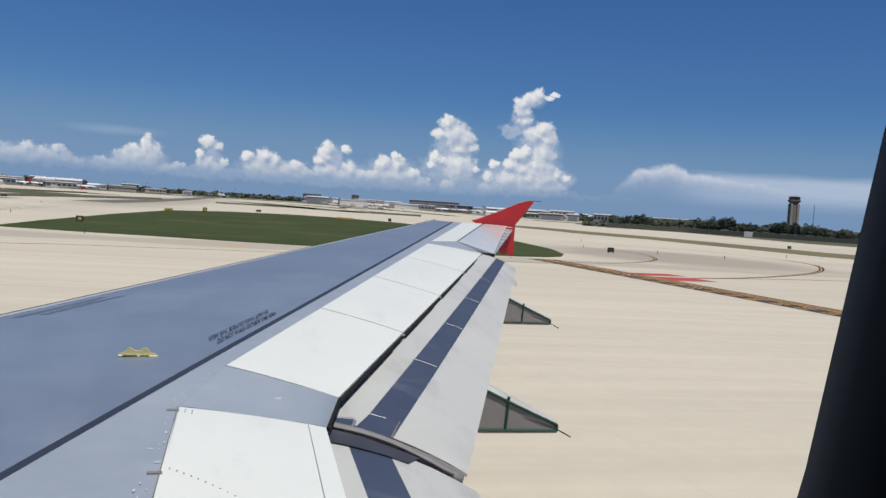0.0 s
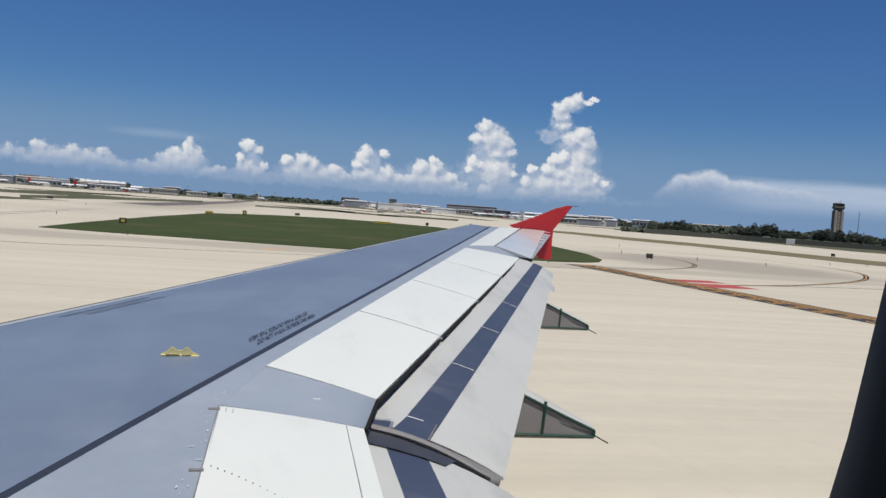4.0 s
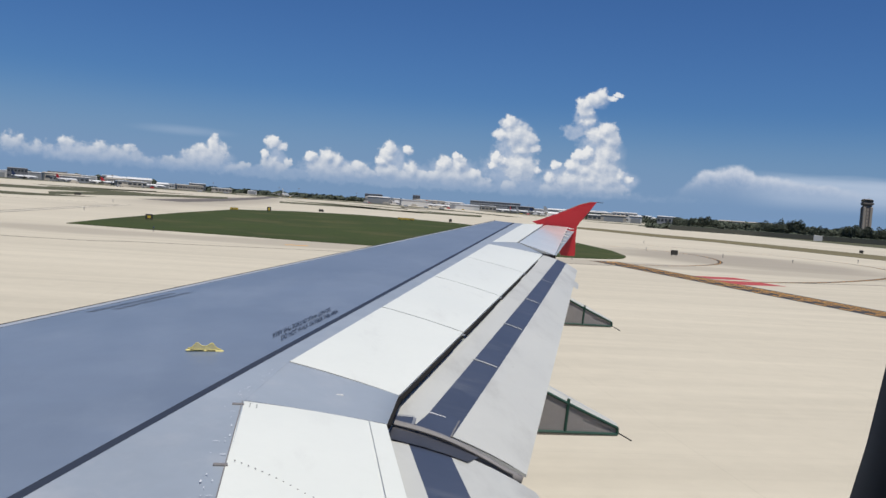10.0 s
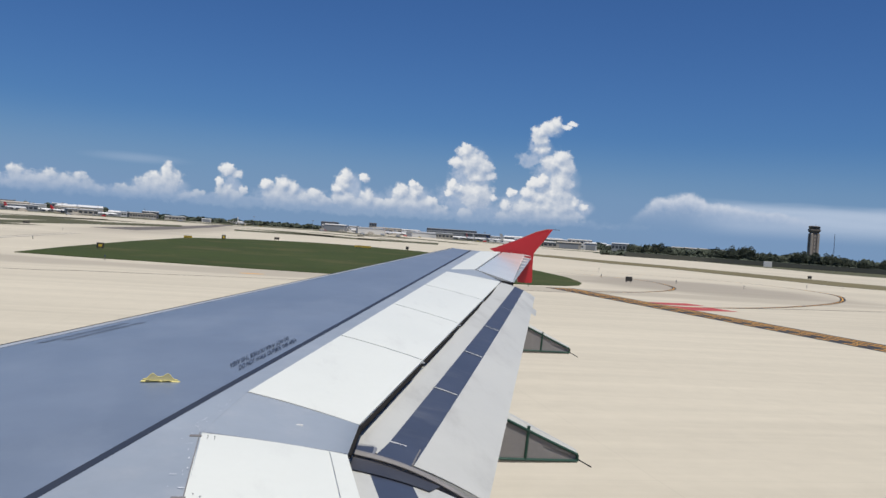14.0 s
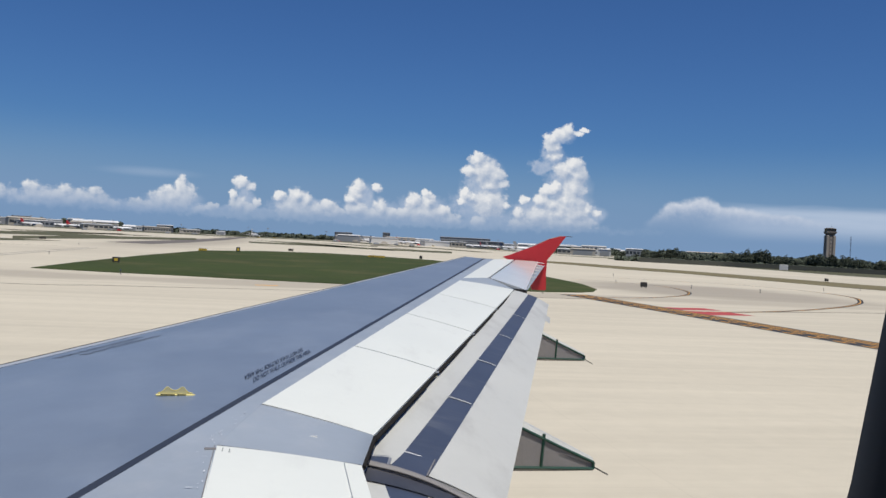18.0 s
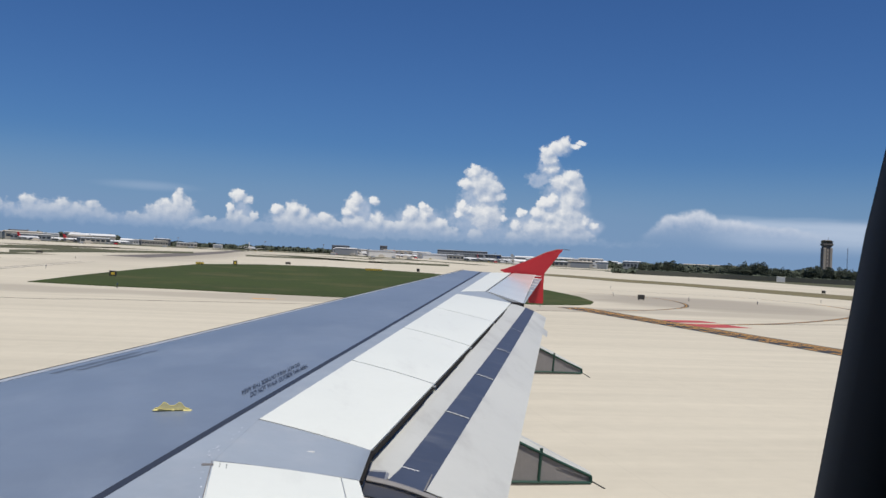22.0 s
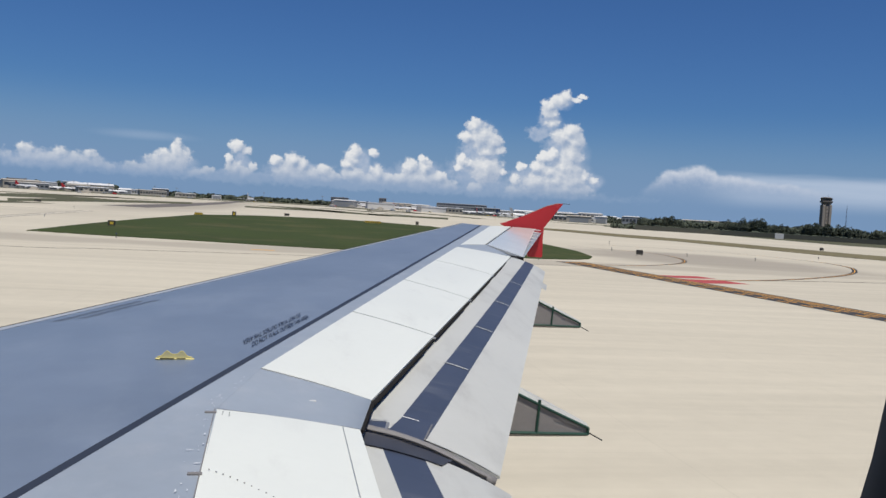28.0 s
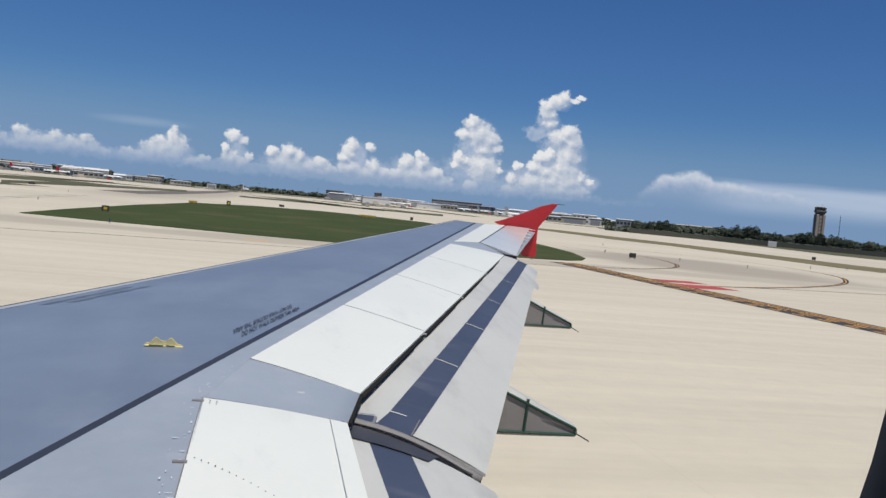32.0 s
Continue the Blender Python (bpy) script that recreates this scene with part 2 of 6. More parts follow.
def build_sky():
    k = Nodes(world.node_tree)
    way = k.n("ShaderNodeTexCoord").outputs["Generated"]
    xyz = k.n("ShaderNodeSeparateXYZ", {0: way})
    az = k.m("MULTIPLY", k.m("ARCTAN2", xyz.outputs[0], xyz.outputs[1]), 180 / math.pi)
    el = k.m("MULTIPLY_ADD", k.m("ARCSINE", xyz.outputs[2]), 180 / math.pi, -0.36)
    p = k.n("ShaderNodeCombineXYZ", {0: az, 1: el}).outputs[0]
    air = k.n("ShaderNodeTexSky")
    air.sky_type, air.sun_disc = "NISHITA", False
    air.sun_elevation, air.sun_rotation = radians(SUN_EL), radians(SUN_AZ)
    air.air_density, air.dust_density, air.ozone_density = 1.0, 0.3, 3.0
    sky = air.outputs[0]
    base = k.mix(1.0, sky, (SKY_GAIN[0], SKY_GAIN[1], SKY_GAIN[2]), "MULTIPLY")
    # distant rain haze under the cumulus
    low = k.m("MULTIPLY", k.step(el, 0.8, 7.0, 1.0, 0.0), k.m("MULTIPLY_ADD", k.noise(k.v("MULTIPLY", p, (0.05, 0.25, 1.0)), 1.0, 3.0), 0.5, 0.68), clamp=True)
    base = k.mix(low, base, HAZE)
    # thin veils: an anvil drawn out to the side, and high wisps
    veil_noise = k.noise(k.v("MULTIPLY", p, (0.09, 0.8, 1.0)), 1.0, 4.0)
    anvil = k.m("MULTIPLY", k.m("MULTIPLY", k.step(az, 26.5, 31.0), k.step(az, 52.0, 60.0, 1.0, 0.0)),
                k.m("MULTIPLY", k.step(el, 0.6, 2.1), k.step(k.m("ADD", el, k.m("MULTIPLY_ADD", veil_noise, 1.0, -0.5)), 2.5, 3.2, 1.0, 0.0)))
    wisp = k.m("MULTIPLY", k.step(k.v("LENGTH", k.v("MULTIPLY", k.v("SUBTRACT", p, (-8.0, 3.2, 0.0)), (0.28, 2.6, 0.0))), 0.1, 1.1, 0.30, 0.0), 1.0)
    veil = k.m("MULTIPLY", k.m("MAXIMUM", anvil, wisp), k.m("MULTIPLY_ADD", veil_noise, 0.8, 0.34), clamp=True)
    base = k.mix(veil, base, VEIL)
    # a smooth, half-dissolved cloud at the root of the anvil
    bend = k.n("ShaderNodeTexNoise", {"Vector": p, "Scale": 0.9, "Detail": 4.0, "Roughness": 0.6}).outputs[1]
    q = k.v("ADD", p, k.v("MULTIPLY", k.v("SUBTRACT", bend, (0.5, 0.5, 0.5)), (0.9, 0.7, 0.0)))
    soft = None
    for la, le, lw, lh in ((25.9, 1.9, 1.5, 1.35), (27.1, 2.0, 1.9, 1.5), (25.2, 1.3, 1.8, 1.2), (29.0, 1.7, 3.2, 1.25), (31.5, 1.5, 4.0, 1.1)):
        r = k.v("LENGTH", k.v("MULTIPLY", k.v("SUBTRACT", q, (la, le, 0.0)), (1 / lw, 1 / lh, 0.0)))
        soft = r if soft is None else k.m("SMOOTH_MIN", soft, r, 0.15)
    dome = k.m("MULTIPLY", k.step(soft, 0.72, 0.98, 0.82, 0.0), k.step(el, 0.8, 2.9))
    crest = k.m("ADD", k.step(soft, 0.25, 0.85, 0.0, 0.55), k.m("MULTIPLY_ADD", k.noise(p, 2.4, 5.0, 0.6), 0.9, -0.45))
    crest = k.m("MULTIPLY", k.m("ADD", crest, k.step(el, 1.4, 4.0, 0.0, 0.45)), k.step(el, 1.2, 3.0, 0.25, 1.0), clamp=True)
    base = k.mix(dome, base, k.mix(crest, (2.9, 3.75, 5.3), (6.9, 7.1, 7.6)))
    group = cloud_density()
    d0 = k.n("ShaderNodeGroup", {}, node_tree=group)
    k.t.links.new(p, d0.inputs[0])
    d1 = k.n("ShaderNodeGroup", {}, node_tree=group)
    k.t.links.new(k.v("ADD", p, (-0.24, 0.34, 0.0)), d1.inputs[0])
    a, b = d0.outputs[0], d1.outputs[0]
    mask = k.step(a, -0.04, 0.34)
    fade = k.step(el, 0.5, 2.2, 0.0, 1.0)
    mask = k.m("MULTIPLY", mask, k.m("MULTIPLY_ADD", fade, 0.92, 0.05), clamp=True)
    lit = k.m("MULTIPLY_ADD", k.m("SUBTRACT", a, b), 0.8, 0.44, clamp=True)
    lit = k.m("MULTIPLY", lit, k.step(el, 0.7, 2.6, 0.55, 1.0))
    cloud = k.mix(lit, CLOUD_DARK, CLOUD_LIT)
    thick = body_density(k, p)
    body = k.m("MULTIPLY", k.step(thick, -0.25, 0.45, 0.0, 0.74), k.step(el, 0.1, 2.2, 0.35, 1.0))
    tone = k.m("MULTIPLY", k.m("MULTIPLY_ADD", k.noise(p, 2.0, 5.0, 0.6), 1.6, -0.42, clamp=True), k.step(el, 0.8, 3.4, 0.35, 1.0))
    base = k.mix(body, base, k.mix(tone, MIST, PALE))
    col = k.mix(mask, base, cloud)
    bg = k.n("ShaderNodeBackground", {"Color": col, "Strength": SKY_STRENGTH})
    k.n("ShaderNodeOutputWorld", {"Surface": bg.outputs[0]})


SKY_STRENGTH = 0.10
SKY_GAIN = (0.236, 0.40, 0.648)
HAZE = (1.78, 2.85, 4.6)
VEIL = (4.6, 5.4, 6.7)
MIST, PALE = (3.0, 3.9, 5.5), (6.0, 6.3, 6.9)
CLOUD_DARK, CLOUD_LIT = (2.9, 3.7, 5.1), (7.6, 7.65, 7.7)
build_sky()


# ---- materials ----
def material(name, colour, rough=0.6, metal=0.0, var=0.12, scale=2.0, fine=40.0, fine_var=0.06, bump=0.0, bump_scale=60.0, dirt_sheen=None, dirt_sheen_amount=0.0,
             dirt_sheen_scale=(1, 1, 1), dirt_sheen_edge=(0.5, 0.75), coat=0.0, random_tint=0.0, spec=0.5):
    mat = bpy.data.materials.new(name)
    mat.use_nodes = True
    k = Nodes(mat.node_tree)
    at = k.n("ShaderNodeNewGeometry").outputs["Position"]
    large = k.noise(at, scale, 4.0)
    small = k.noise(at, fine, 3.0)
    f = k.m("ADD", k.m("MULTIPLY_ADD", large, 2 * var, 1 - var), k.m("MULTIPLY_ADD", small, 2 * fine_var, -fine_var))
    if random_tint:
        f = k.m("MULTIPLY", f, k.m("MULTIPLY_ADD", k.n("ShaderNodeObjectInfo").outputs["Random"], 2 * random_tint, 1 - random_tint))
    col = k.v("SCALE", k.n("ShaderNodeRGB").outputs[0])
    node = col.node
    rgb = node.inputs[0].links[0].from_node
    rgb.outputs[0].default_value = (*colour, 1)
    k.t.links.new(f, node.inputs["Scale"])
    if dirt_sheen:
        d = k.step(k.noise(k.v("MULTIPLY", at, dirt_sheen_scale), 1.0, 6.0, 0.65), *dirt_sheen_edge)
        col = k.mix(k.m("MULTIPLY", d, dirt_sheen_amount), col, dirt_sheen)
    ins = {"Base Color": col, "Roughness": k.m("MULTIPLY_ADD", large, 0.3 * rough, 0.85 * rough), "Metallic": metal, "Coat Weight": coat, "Specular IOR Level": spec}
    if bump:
        h = k.noise(at, bump_scale, 5.0)
        ins["Normal"] = k.n("ShaderNodeBump", {"Height": h, "Strength": bump, "Distance": 0.02}).outputs[0]
    b = k.n("ShaderNodeBsdfPrincipled", ins)
    k.n("ShaderNodeOutputMaterial", {0: b.outputs[0]})
    return mat


# broad tone blotches and paler patches paint the sky's uneven sheen on the wing
M_WING = material("wing_grey_paint", (0.163, 0.200, 0.262), 0.36, var=0.24, scale=0.7, fine=6.0, fine_var=0.07, dirt_sheen=(0.26, 0.30, 0.36), dirt_sheen_amount=0.45,
                  dirt_sheen_scale=(2.4, 1.2, 2.0), dirt_sheen_edge=(0.42, 0.85))
# the paler layer holds flecks and streaks together with painted sheen
M_WING_AFT = material("wing_aft_grey_paint", (0.285, 0.325, 0.375), 0.40, var=0.14, scale=1.2, fine=12.0, dirt_sheen=(0.43, 0.44, 0.46), dirt_sheen_amount=0.4,
                      dirt_sheen_scale=(4.0, 3.0, 4.0), dirt_sheen_edge=(0.45, 0.8))
# rubber, kept near black to hold the shadow of the flap slot too
M_EDGE = material("shade_dark_rubber", (0.022, 0.021, 0.021), 0.95, var=0.2, scale=8.0, spec=0.02)
M_LINE = material("walk_line_dark", (0.030, 0.035, 0.048), 0.5, var=0.1)
M_WHITE = material("spoiler_white_paint", (0.685, 0.705, 0.66), 0.4, var=0.03, scale=1.5, fine=20.0, fine_var=0.02, dirt_sheen=(0.5, 0.5, 0.48), dirt_sheen_amount=0.35,
                   dirt_sheen_scale=(6.0, 2.0, 3.0), dirt_sheen_edge=(0.55, 0.8))
M_AIL = material("aileron_white_gloss", (0.69, 0.70, 0.665), 0.16, var=0.03, scale=1.5, fine=20.0, fine_var=0.02, spec=0.7)
M_CAP = material("dark_worn_end_cap", (0.060, 0.060, 0.066), 0.45, metal=0.2, var=0.6, scale=5.0, fine=50.0, fine_var=0.15)
M_FLAP = material("flap_white_paint", (0.49, 0.494, 0.466), 0.45, var=0.07, scale=1.5, fine=18.0, fine_var=0.03, dirt_sheen=(0.23, 0.22, 0.205), dirt_sheen_amount=0.6,
                  dirt_sheen_scale=(2.4, 0.9, 1.5), dirt_sheen_edge=(0.47, 0.80))
# lighter streaks over the band are sheen patches put into the colour
M_STRIPE = material("flap_blue_grey_band", (0.052, 0.064, 0.097), 0.42, var=0.28, scale=2.5, fine=15.0, dirt_sheen=(0.15, 0.16, 0.18), dirt_sheen_amount=0.4, dirt_sheen_scale=(2.0, 9.0, 3.0), dirt_sheen_edge=(0.5, 0.8))
M_CHIP = material("bare_chipped_paint", (0.62, 0.64, 0.67), 0.5, var=0.2, scale=30.0)
M_FAINT = material("faded_stencil", (0.138, 0.17, 0.226), 0.5, var=0.3, scale=30.0)
# near black in place of the shade inside recesses and gaps
M_DARK = material("recess_shade", (0.014, 0.013, 0.013), 0.9, spec=0.1)
M_WORN = material("worn_metal", (0.42, 0.42, 0.42), 0.45, metal=0.7, var=0.25, scale=14.0)
M_SLAT = material("slat_pale_grey", (0.38, 0.40, 0.43), 0.4, var=0.06, scale=1.5)
M_SEAL = material("grey_seal", (0.20, 0.192, 0.192), 0.6, var=0.3, scale=12.0, fine=60.0, fine_var=0.1, spec=0.3)
M_RED = material("red_paint", (0.44, 0.022, 0.028), 0.4, var=0.10, scale=3.0)
M_FAIR = material("fairing_grey", (0.235, 0.222, 0.218), 0.55, var=0.10, scale=5.0)
M_GREEN = material("green_sealant", (0.012, 0.055, 0.038), 0.5, var=0.1)
M_YELLOW = material("yellow_fitting", (0.66, 0.58, 0.22), 0.45, var=0.1, scale=20.0)
M_YGREY = material("dull_yellow_plate", (0.46, 0.44, 0.27), 0.5, var=0.15, scale=20.0)
M_BLACK = material("black_plastic", (0.012, 0.012, 0.014), 0.6)
M_TRIM = material("window_surround_plastic", (0.03, 0.03, 0.032), 0.7)
M_FUSE = material("fuselage_white_paint", (0.7, 0.7, 0.7), 0.35, var=0.04)
M_RUBBER = material("tyre_rubber", (0.02, 0.02, 0.02), 0.8)


def concrete():
    mat = bpy.data.materials.new("airfield_concrete")
    mat.use_nodes = True
    k = Nodes(mat.node_tree)
    at = k.n("ShaderNodeNewGeometry").outputs["Position"]
    xyz = k.n("ShaderNodeSeparateXYZ", {0: at})
    broad = k.noise(k.v("MULTIPLY", at, (0.010, 0.035, 0.0)), 1.0, 5.0)
    streak = k.noise(k.v("MULTIPLY", at, (0.03, 0.6, 0.0)), 1.0, 5.0, 0.6)
    grit = k.noise(at, 1.3, 7.0, 0.65)
    tone = k.m("ADD", k.m("MULTIPLY_ADD", broad, 0.34, 0.74), k.m("ADD", k.m("MULTIPLY_ADD", streak, 0.36, -0.18), k.m("MULTIPLY_ADD", grit, 0.16, -0.08)))
    # slab joints, 7.5 m apart
    def joint(x, pitch):
        r = k.m("ABSOLUTE", k.m("SUBTRACT", k.m("FRACT", k.m("DIVIDE", x, pitch)), 0.5))
        return k.step(r, 0.4965, 0.4985)
    j = k.m("MAXIMUM", joint(xyz.outputs[0], 7.6), joint(xyz.outputs[1], 7.6))
    tone = k.m("MULTIPLY", tone, k.m("MULTIPLY_ADD", j, -0.045, 1.0))
    col = k.n("ShaderNodeRGB")
    col.outputs[0].default_value = (0.562, 0.512, 0.410, 1)
    c = k.v("SCALE", col.outputs[0])
    k.t.links.new(tone, c.node.inputs["Scale"])
    # worn grey zones: along the grass, on the curve, and where aircraft touch down
    def patch(cx, cy, rx, ry, soft=0.35):
        r = k.v("LENGTH", k.v("MULTIPLY", k.v("SUBTRACT", wobbly, (cx, cy, 0.0)), (1 / rx, 1 / ry, 0.0)))
        return k.step(r, 1.0 - soft, 1.0 + soft, 1.0, 0.0)
    wob = k.n("ShaderNodeTexNoise", {"Vector": k.v("MULTIPLY", at, (0.06, 0.1, 0.0)), "Scale": 1.0, "Detail": 4.0}).outputs[1]
    wobbly = k.v("ADD", at, k.v("MULTIPLY", k.v("SUBTRACT", wob, (0.5, 0.5, 0.5)), (16.0, 10.0, 0.0)))
    worn = k.m("MAXIMUM", k.m("MULTIPLY", patch(14, 79.5, 60, 4.5), 0.5), k.m("MULTIPLY", patch(54, 101, 16, 20), 0.75))
    worn = k.m("MAXIMUM", worn, k.m("MAXIMUM", k.m("MULTIPLY", patch(-200, 419, 170, 50), 0.3), k.m("MULTIPLY", patch(-34.7, 473, 19, 260), 0.6)))
    worn = k.m("MULTIPLY", worn, k.m("MULTIPLY_ADD", streak, 0.9, 0.45), clamp=True)
    c = k.mix(worn, c, (0.27, 0.24, 0.20))
    stain = k.step(k.noise(k.v("MULTIPLY", at, (0.02, 0.05, 0.0)), 1.0, 6.0, 0.6), 0.60, 0.78)
    c = k.mix(k.m("MULTIPLY", stain, 0.28), c, (0.30, 0.275, 0.235))
    b = k.n("ShaderNodeBsdfPrincipled", {"Base Color": c, "Roughness": 0.9, "Specular IOR Level": 0.2})
    k.n("ShaderNodeOutputMaterial", {0: b.outputs[0]})
    return mat


M_CONC = concrete()
M_GRASS = material("mown_grass", (0.047, 0.063, 0.022), 0.95, var=0.34, scale=0.06, fine=1.2, fine_var=0.22, dirt_sheen=(0.115, 0.10, 0.05), dirt_sheen_amount=0.6,
                   dirt_sheen_scale=(0.07, 0.05, 0.1), dirt_sheen_edge=(0.47, 0.72), spec=0.1)
M_DRY = material("dry_grass", (0.165, 0.145, 0.085), 0.95, var=0.25, scale=0.06, fine=1.2, fine_var=0.15, spec=0.1)
M_EARTH = material("airfield_ground", (0.095, 0.096, 0.06), 0.95, var=0.3, scale=0.02, fine=0.4, fine_var=0.15, spec=0.1)
M_YPAINT = material("yellow_marking_paint", (0.68, 0.345, 0.055), 0.8, var=0.10, scale=1.5, fine=8.0, fine_var=0.12)
M_KPAINT = material("black_marking_paint", (0.035, 0.034, 0.036), 0.8, var=0.2, scale=1.2, fine=6.0, fine_var=0.1)
M_RPAINT = material("red_marking_paint", (0.40, 0.06, 0.06), 0.8, var=0.15, scale=1.2, fine=6.0, fine_var=0.12)
M_WPAINT = material("white_marking_paint", (0.70, 0.69, 0.66), 0.8, var=0.1)
M_PALE = material("worn_white_marking_paint", (0.545, 0.50, 0.41), 0.85, var=0.12, scale=0.4)
M_PINK = material("worn_pale_marking_paint", (0.50, 0.33, 0.30), 0.8, var=0.25, scale=2.0)
M_TAR = material("tar_joint", (0.11, 0.095, 0.075), 0.9, var=0.25, scale=0.3)
M_RUBBERED = material("rubber_marked_concrete", (0.135, 0.12, 0.105), 0.9, var=0.3, scale=0.08, fine=0.8, fine_var=0.12)
# foliage green lightened and greyed, distance haze painted into the base colour
M_LEAF = material("haze_lightened_foliage", (0.088, 0.102, 0.076), 0.9, var=0.16, scale=0.12, fine=1.0, fine_var=0.06, random_tint=0.10, spec=0.05)
M_BARK = material("bark", (0.10, 0.075, 0.055), 0.9, var=0.2)
M_TOWERC = material("tower_concrete", (0.30, 0.265, 0.225), 0.8, var=0.12, scale=0.1)
M_TOWERD = material("tower_dark_concrete", (0.16, 0.14, 0.125), 0.8, var=0.12, scale=0.1)
M_GLASS = material("dark_window_glass", (0.045, 0.052, 0.06), 0.15, var=0.1)
M_BWHITE = material("building_white", (0.56, 0.55, 0.53), 0.7, var=0.08, scale=0.05)
M_BBEIGE = material("building_beige", (0.42, 0.38, 0.32), 0.8, var=0.1, scale=0.05)
M_BGREY = material("building_grey", (0.26, 0.27, 0.28), 0.8, var=0.12, scale=0.05)
M_BDARK = material("building_dark", (0.14, 0.145, 0.155), 0.7, var=0.2, scale=0.05)
M_ROOFW = material("pale_metal_roof", (0.66, 0.66, 0.65), 0.5, var=0.05, scale=0.05)
M_SIGN = material("sign_housing_dark", (0.035, 0.033, 0.028), 0.7, var=0.1)
M_SIGNY = material("sign_yellow_face", (0.60, 0.42, 0.04), 0.6, var=0.1)
M_STEEL = material("painted_steel_dark", (0.06, 0.065, 0.07), 0.6, var=0.1)
M_BLUE = material("navy_paint", (0.02, 0.035, 0.09), 0.4, var=0.1)


# ---- mesh helpers ----
def mesh_from(name, verts, faces, mat, smooth=False):
    me = bpy.data.meshes.new(name)
    me.from_pydata([tuple(v) for v in verts], [], faces)
    me.materials.append(mat)
    if smooth:
        me.shade_smooth()
    me.update()
    return me


def part(name, data, parent, label="", mat=None, smooth=False):
    """Links a mesh, or a (verts, faces) pair, as one mesh object under a thing."""
    if isinstance(data, tuple):
        data = mesh_from(name, data[0], data[1], mat, smooth)
    ob = new(name, data)
    ob.parent = parent
    if label:
        tagged(ob, label)
    return ob


def thing(name, at=(0, 0, 0), turn=0.0, label="", category="", group="", kind=""):
    ob = new(name)
    ob.empty_display_size = 0.2
    ob.matrix_world = pose(*at, 0, 0, turn)
    return tagged(ob, label, category, group, kind)


def solo(name, data, mat=None, label="", category="", group="", kind="", smooth=False, at=None, turn=0.0):
    if isinstance(data, tuple):
        data = mesh_from(name, data[0], data[1], mat, smooth)
    ob = new(name, data)
    if at is not None:
        ob.matrix_world = pose(*at, 0, 0, turn)
    return tagged(ob, label, category, group, kind)


def join(*pieces):
    verts, faces = [], []
    for vs, fs in pieces:
        o = len(verts)
        verts += [tuple(v) for v in vs]
        faces += [tuple(i + o for i in f) for f in fs]
    return verts, faces


def loft(rings, closed=True, cap=True):
    """Rings of equally many points joined into a skin."""
    n = len(rings[0])
    verts = [tuple(p) for r in rings for p in r]
    faces = []
    for i in range(len(rings) - 1):
        for j in range(n if closed else n - 1):
            a, b = i * n + j, i * n + (j + 1) % n
            faces.append((a, b, b + n, a + n))
    if cap and closed:
        faces.append(tuple(range(n))[::-1])
        faces.append(tuple((len(rings) - 1) * n + j for j in range(n)))
    return verts, faces


def block(x0, y0, z0, x1, y1, z1, ease=0.0):
    """A box with its upright and top edges eased."""
    if ease <= 0:
        b = [(x0, y0), (x1, y0), (x1, y1), (x0, y1)]
        return loft([[(x, y, z0) for x, y in b], [(x, y, z1) for x, y in b]])
    e = ease

    def ring(i, z):
        return [(x0 + e + i, y0 + i, z), (x1 - e - i, y0 + i, z), (x1 - i, y0 + e + i, z), (x1 - i, y1 - e - i, z),
                (x1 - e - i, y1 - i, z), (x0 + e + i, y1 - i, z), (x0 + i, y1 - e - i, z), (x0 + i, y0 + e + i, z)]
    return loft([ring(0, z0), ring(0, z1 - e), ring(e * 0.7, z1)])


def tube(points, radius, sides=8, taper=None):
    """A round bar along points."""
    pts = [Vector(p) for p in points]
    rings = []
    for i, p in enumerate(pts):
        d = (pts[min(i + 1, len(pts) - 1)] - pts[max(i - 1, 0)]).normalized()
        u = d.cross(Vector((0, 0, 1)) if abs(d.z) < 0.9 else Vector((1, 0, 0))).normalized()
        w = d.cross(u)
        r = radius if taper is None else radius * (1 + (taper - 1) * i / (len(pts) - 1))
        rings.append([p + u * r * math.cos(2 * math.pi * j / sides) + w * r * math.sin(2 * math.pi * j / sides) for j in range(sides)])
    return loft(rings)


def lathe(profile, sides=16, axis="z"):
    """(radius, height) rows turned about an axis."""
    rings = []
    for r, h in profile:
        ring = []
        for j in range(sides):
            a = 2 * math.pi * j / sides
            c, s = r * math.cos(a), r * math.sin(a)
            ring.append({"z": (c, s, h), "y": (s, h, c), "x": (h, c, s)}[axis])
        rings.append(ring)
    return loft(rings)


def sheet(outline, z):
    """A flat polygon."""
    return [(x, y, z) for x, y in outline], [tuple(range(len(outline)))]


def slab(outline, z0, z1):
    n = len(outline)
    return loft([[(x, y, z0) for x, y in outline], [(x, y, z1) for x, y in outline]])


def ribbon(points, width, z, offset=0.0):
    """A flat band along a line of (x, y)."""
    pts = [Vector((p[0], p[1])) for p in points]
    verts, faces = [], []
    for i, p in enumerate(pts):
        d = (pts[min(i + 1, len(pts) - 1)] - pts[max(i - 1, 0)]).normalized()
        s = Vector((d.y, -d.x))
        a, b = p + s * (offset - width / 2), p + s * (offset + width / 2)
        verts += [(a.x, a.y, z), (b.x, b.y, z)]
        if i:
            faces.append((2 * i - 2, 2 * i, 2 * i + 1, 2 * i - 1))
    return verts, faces


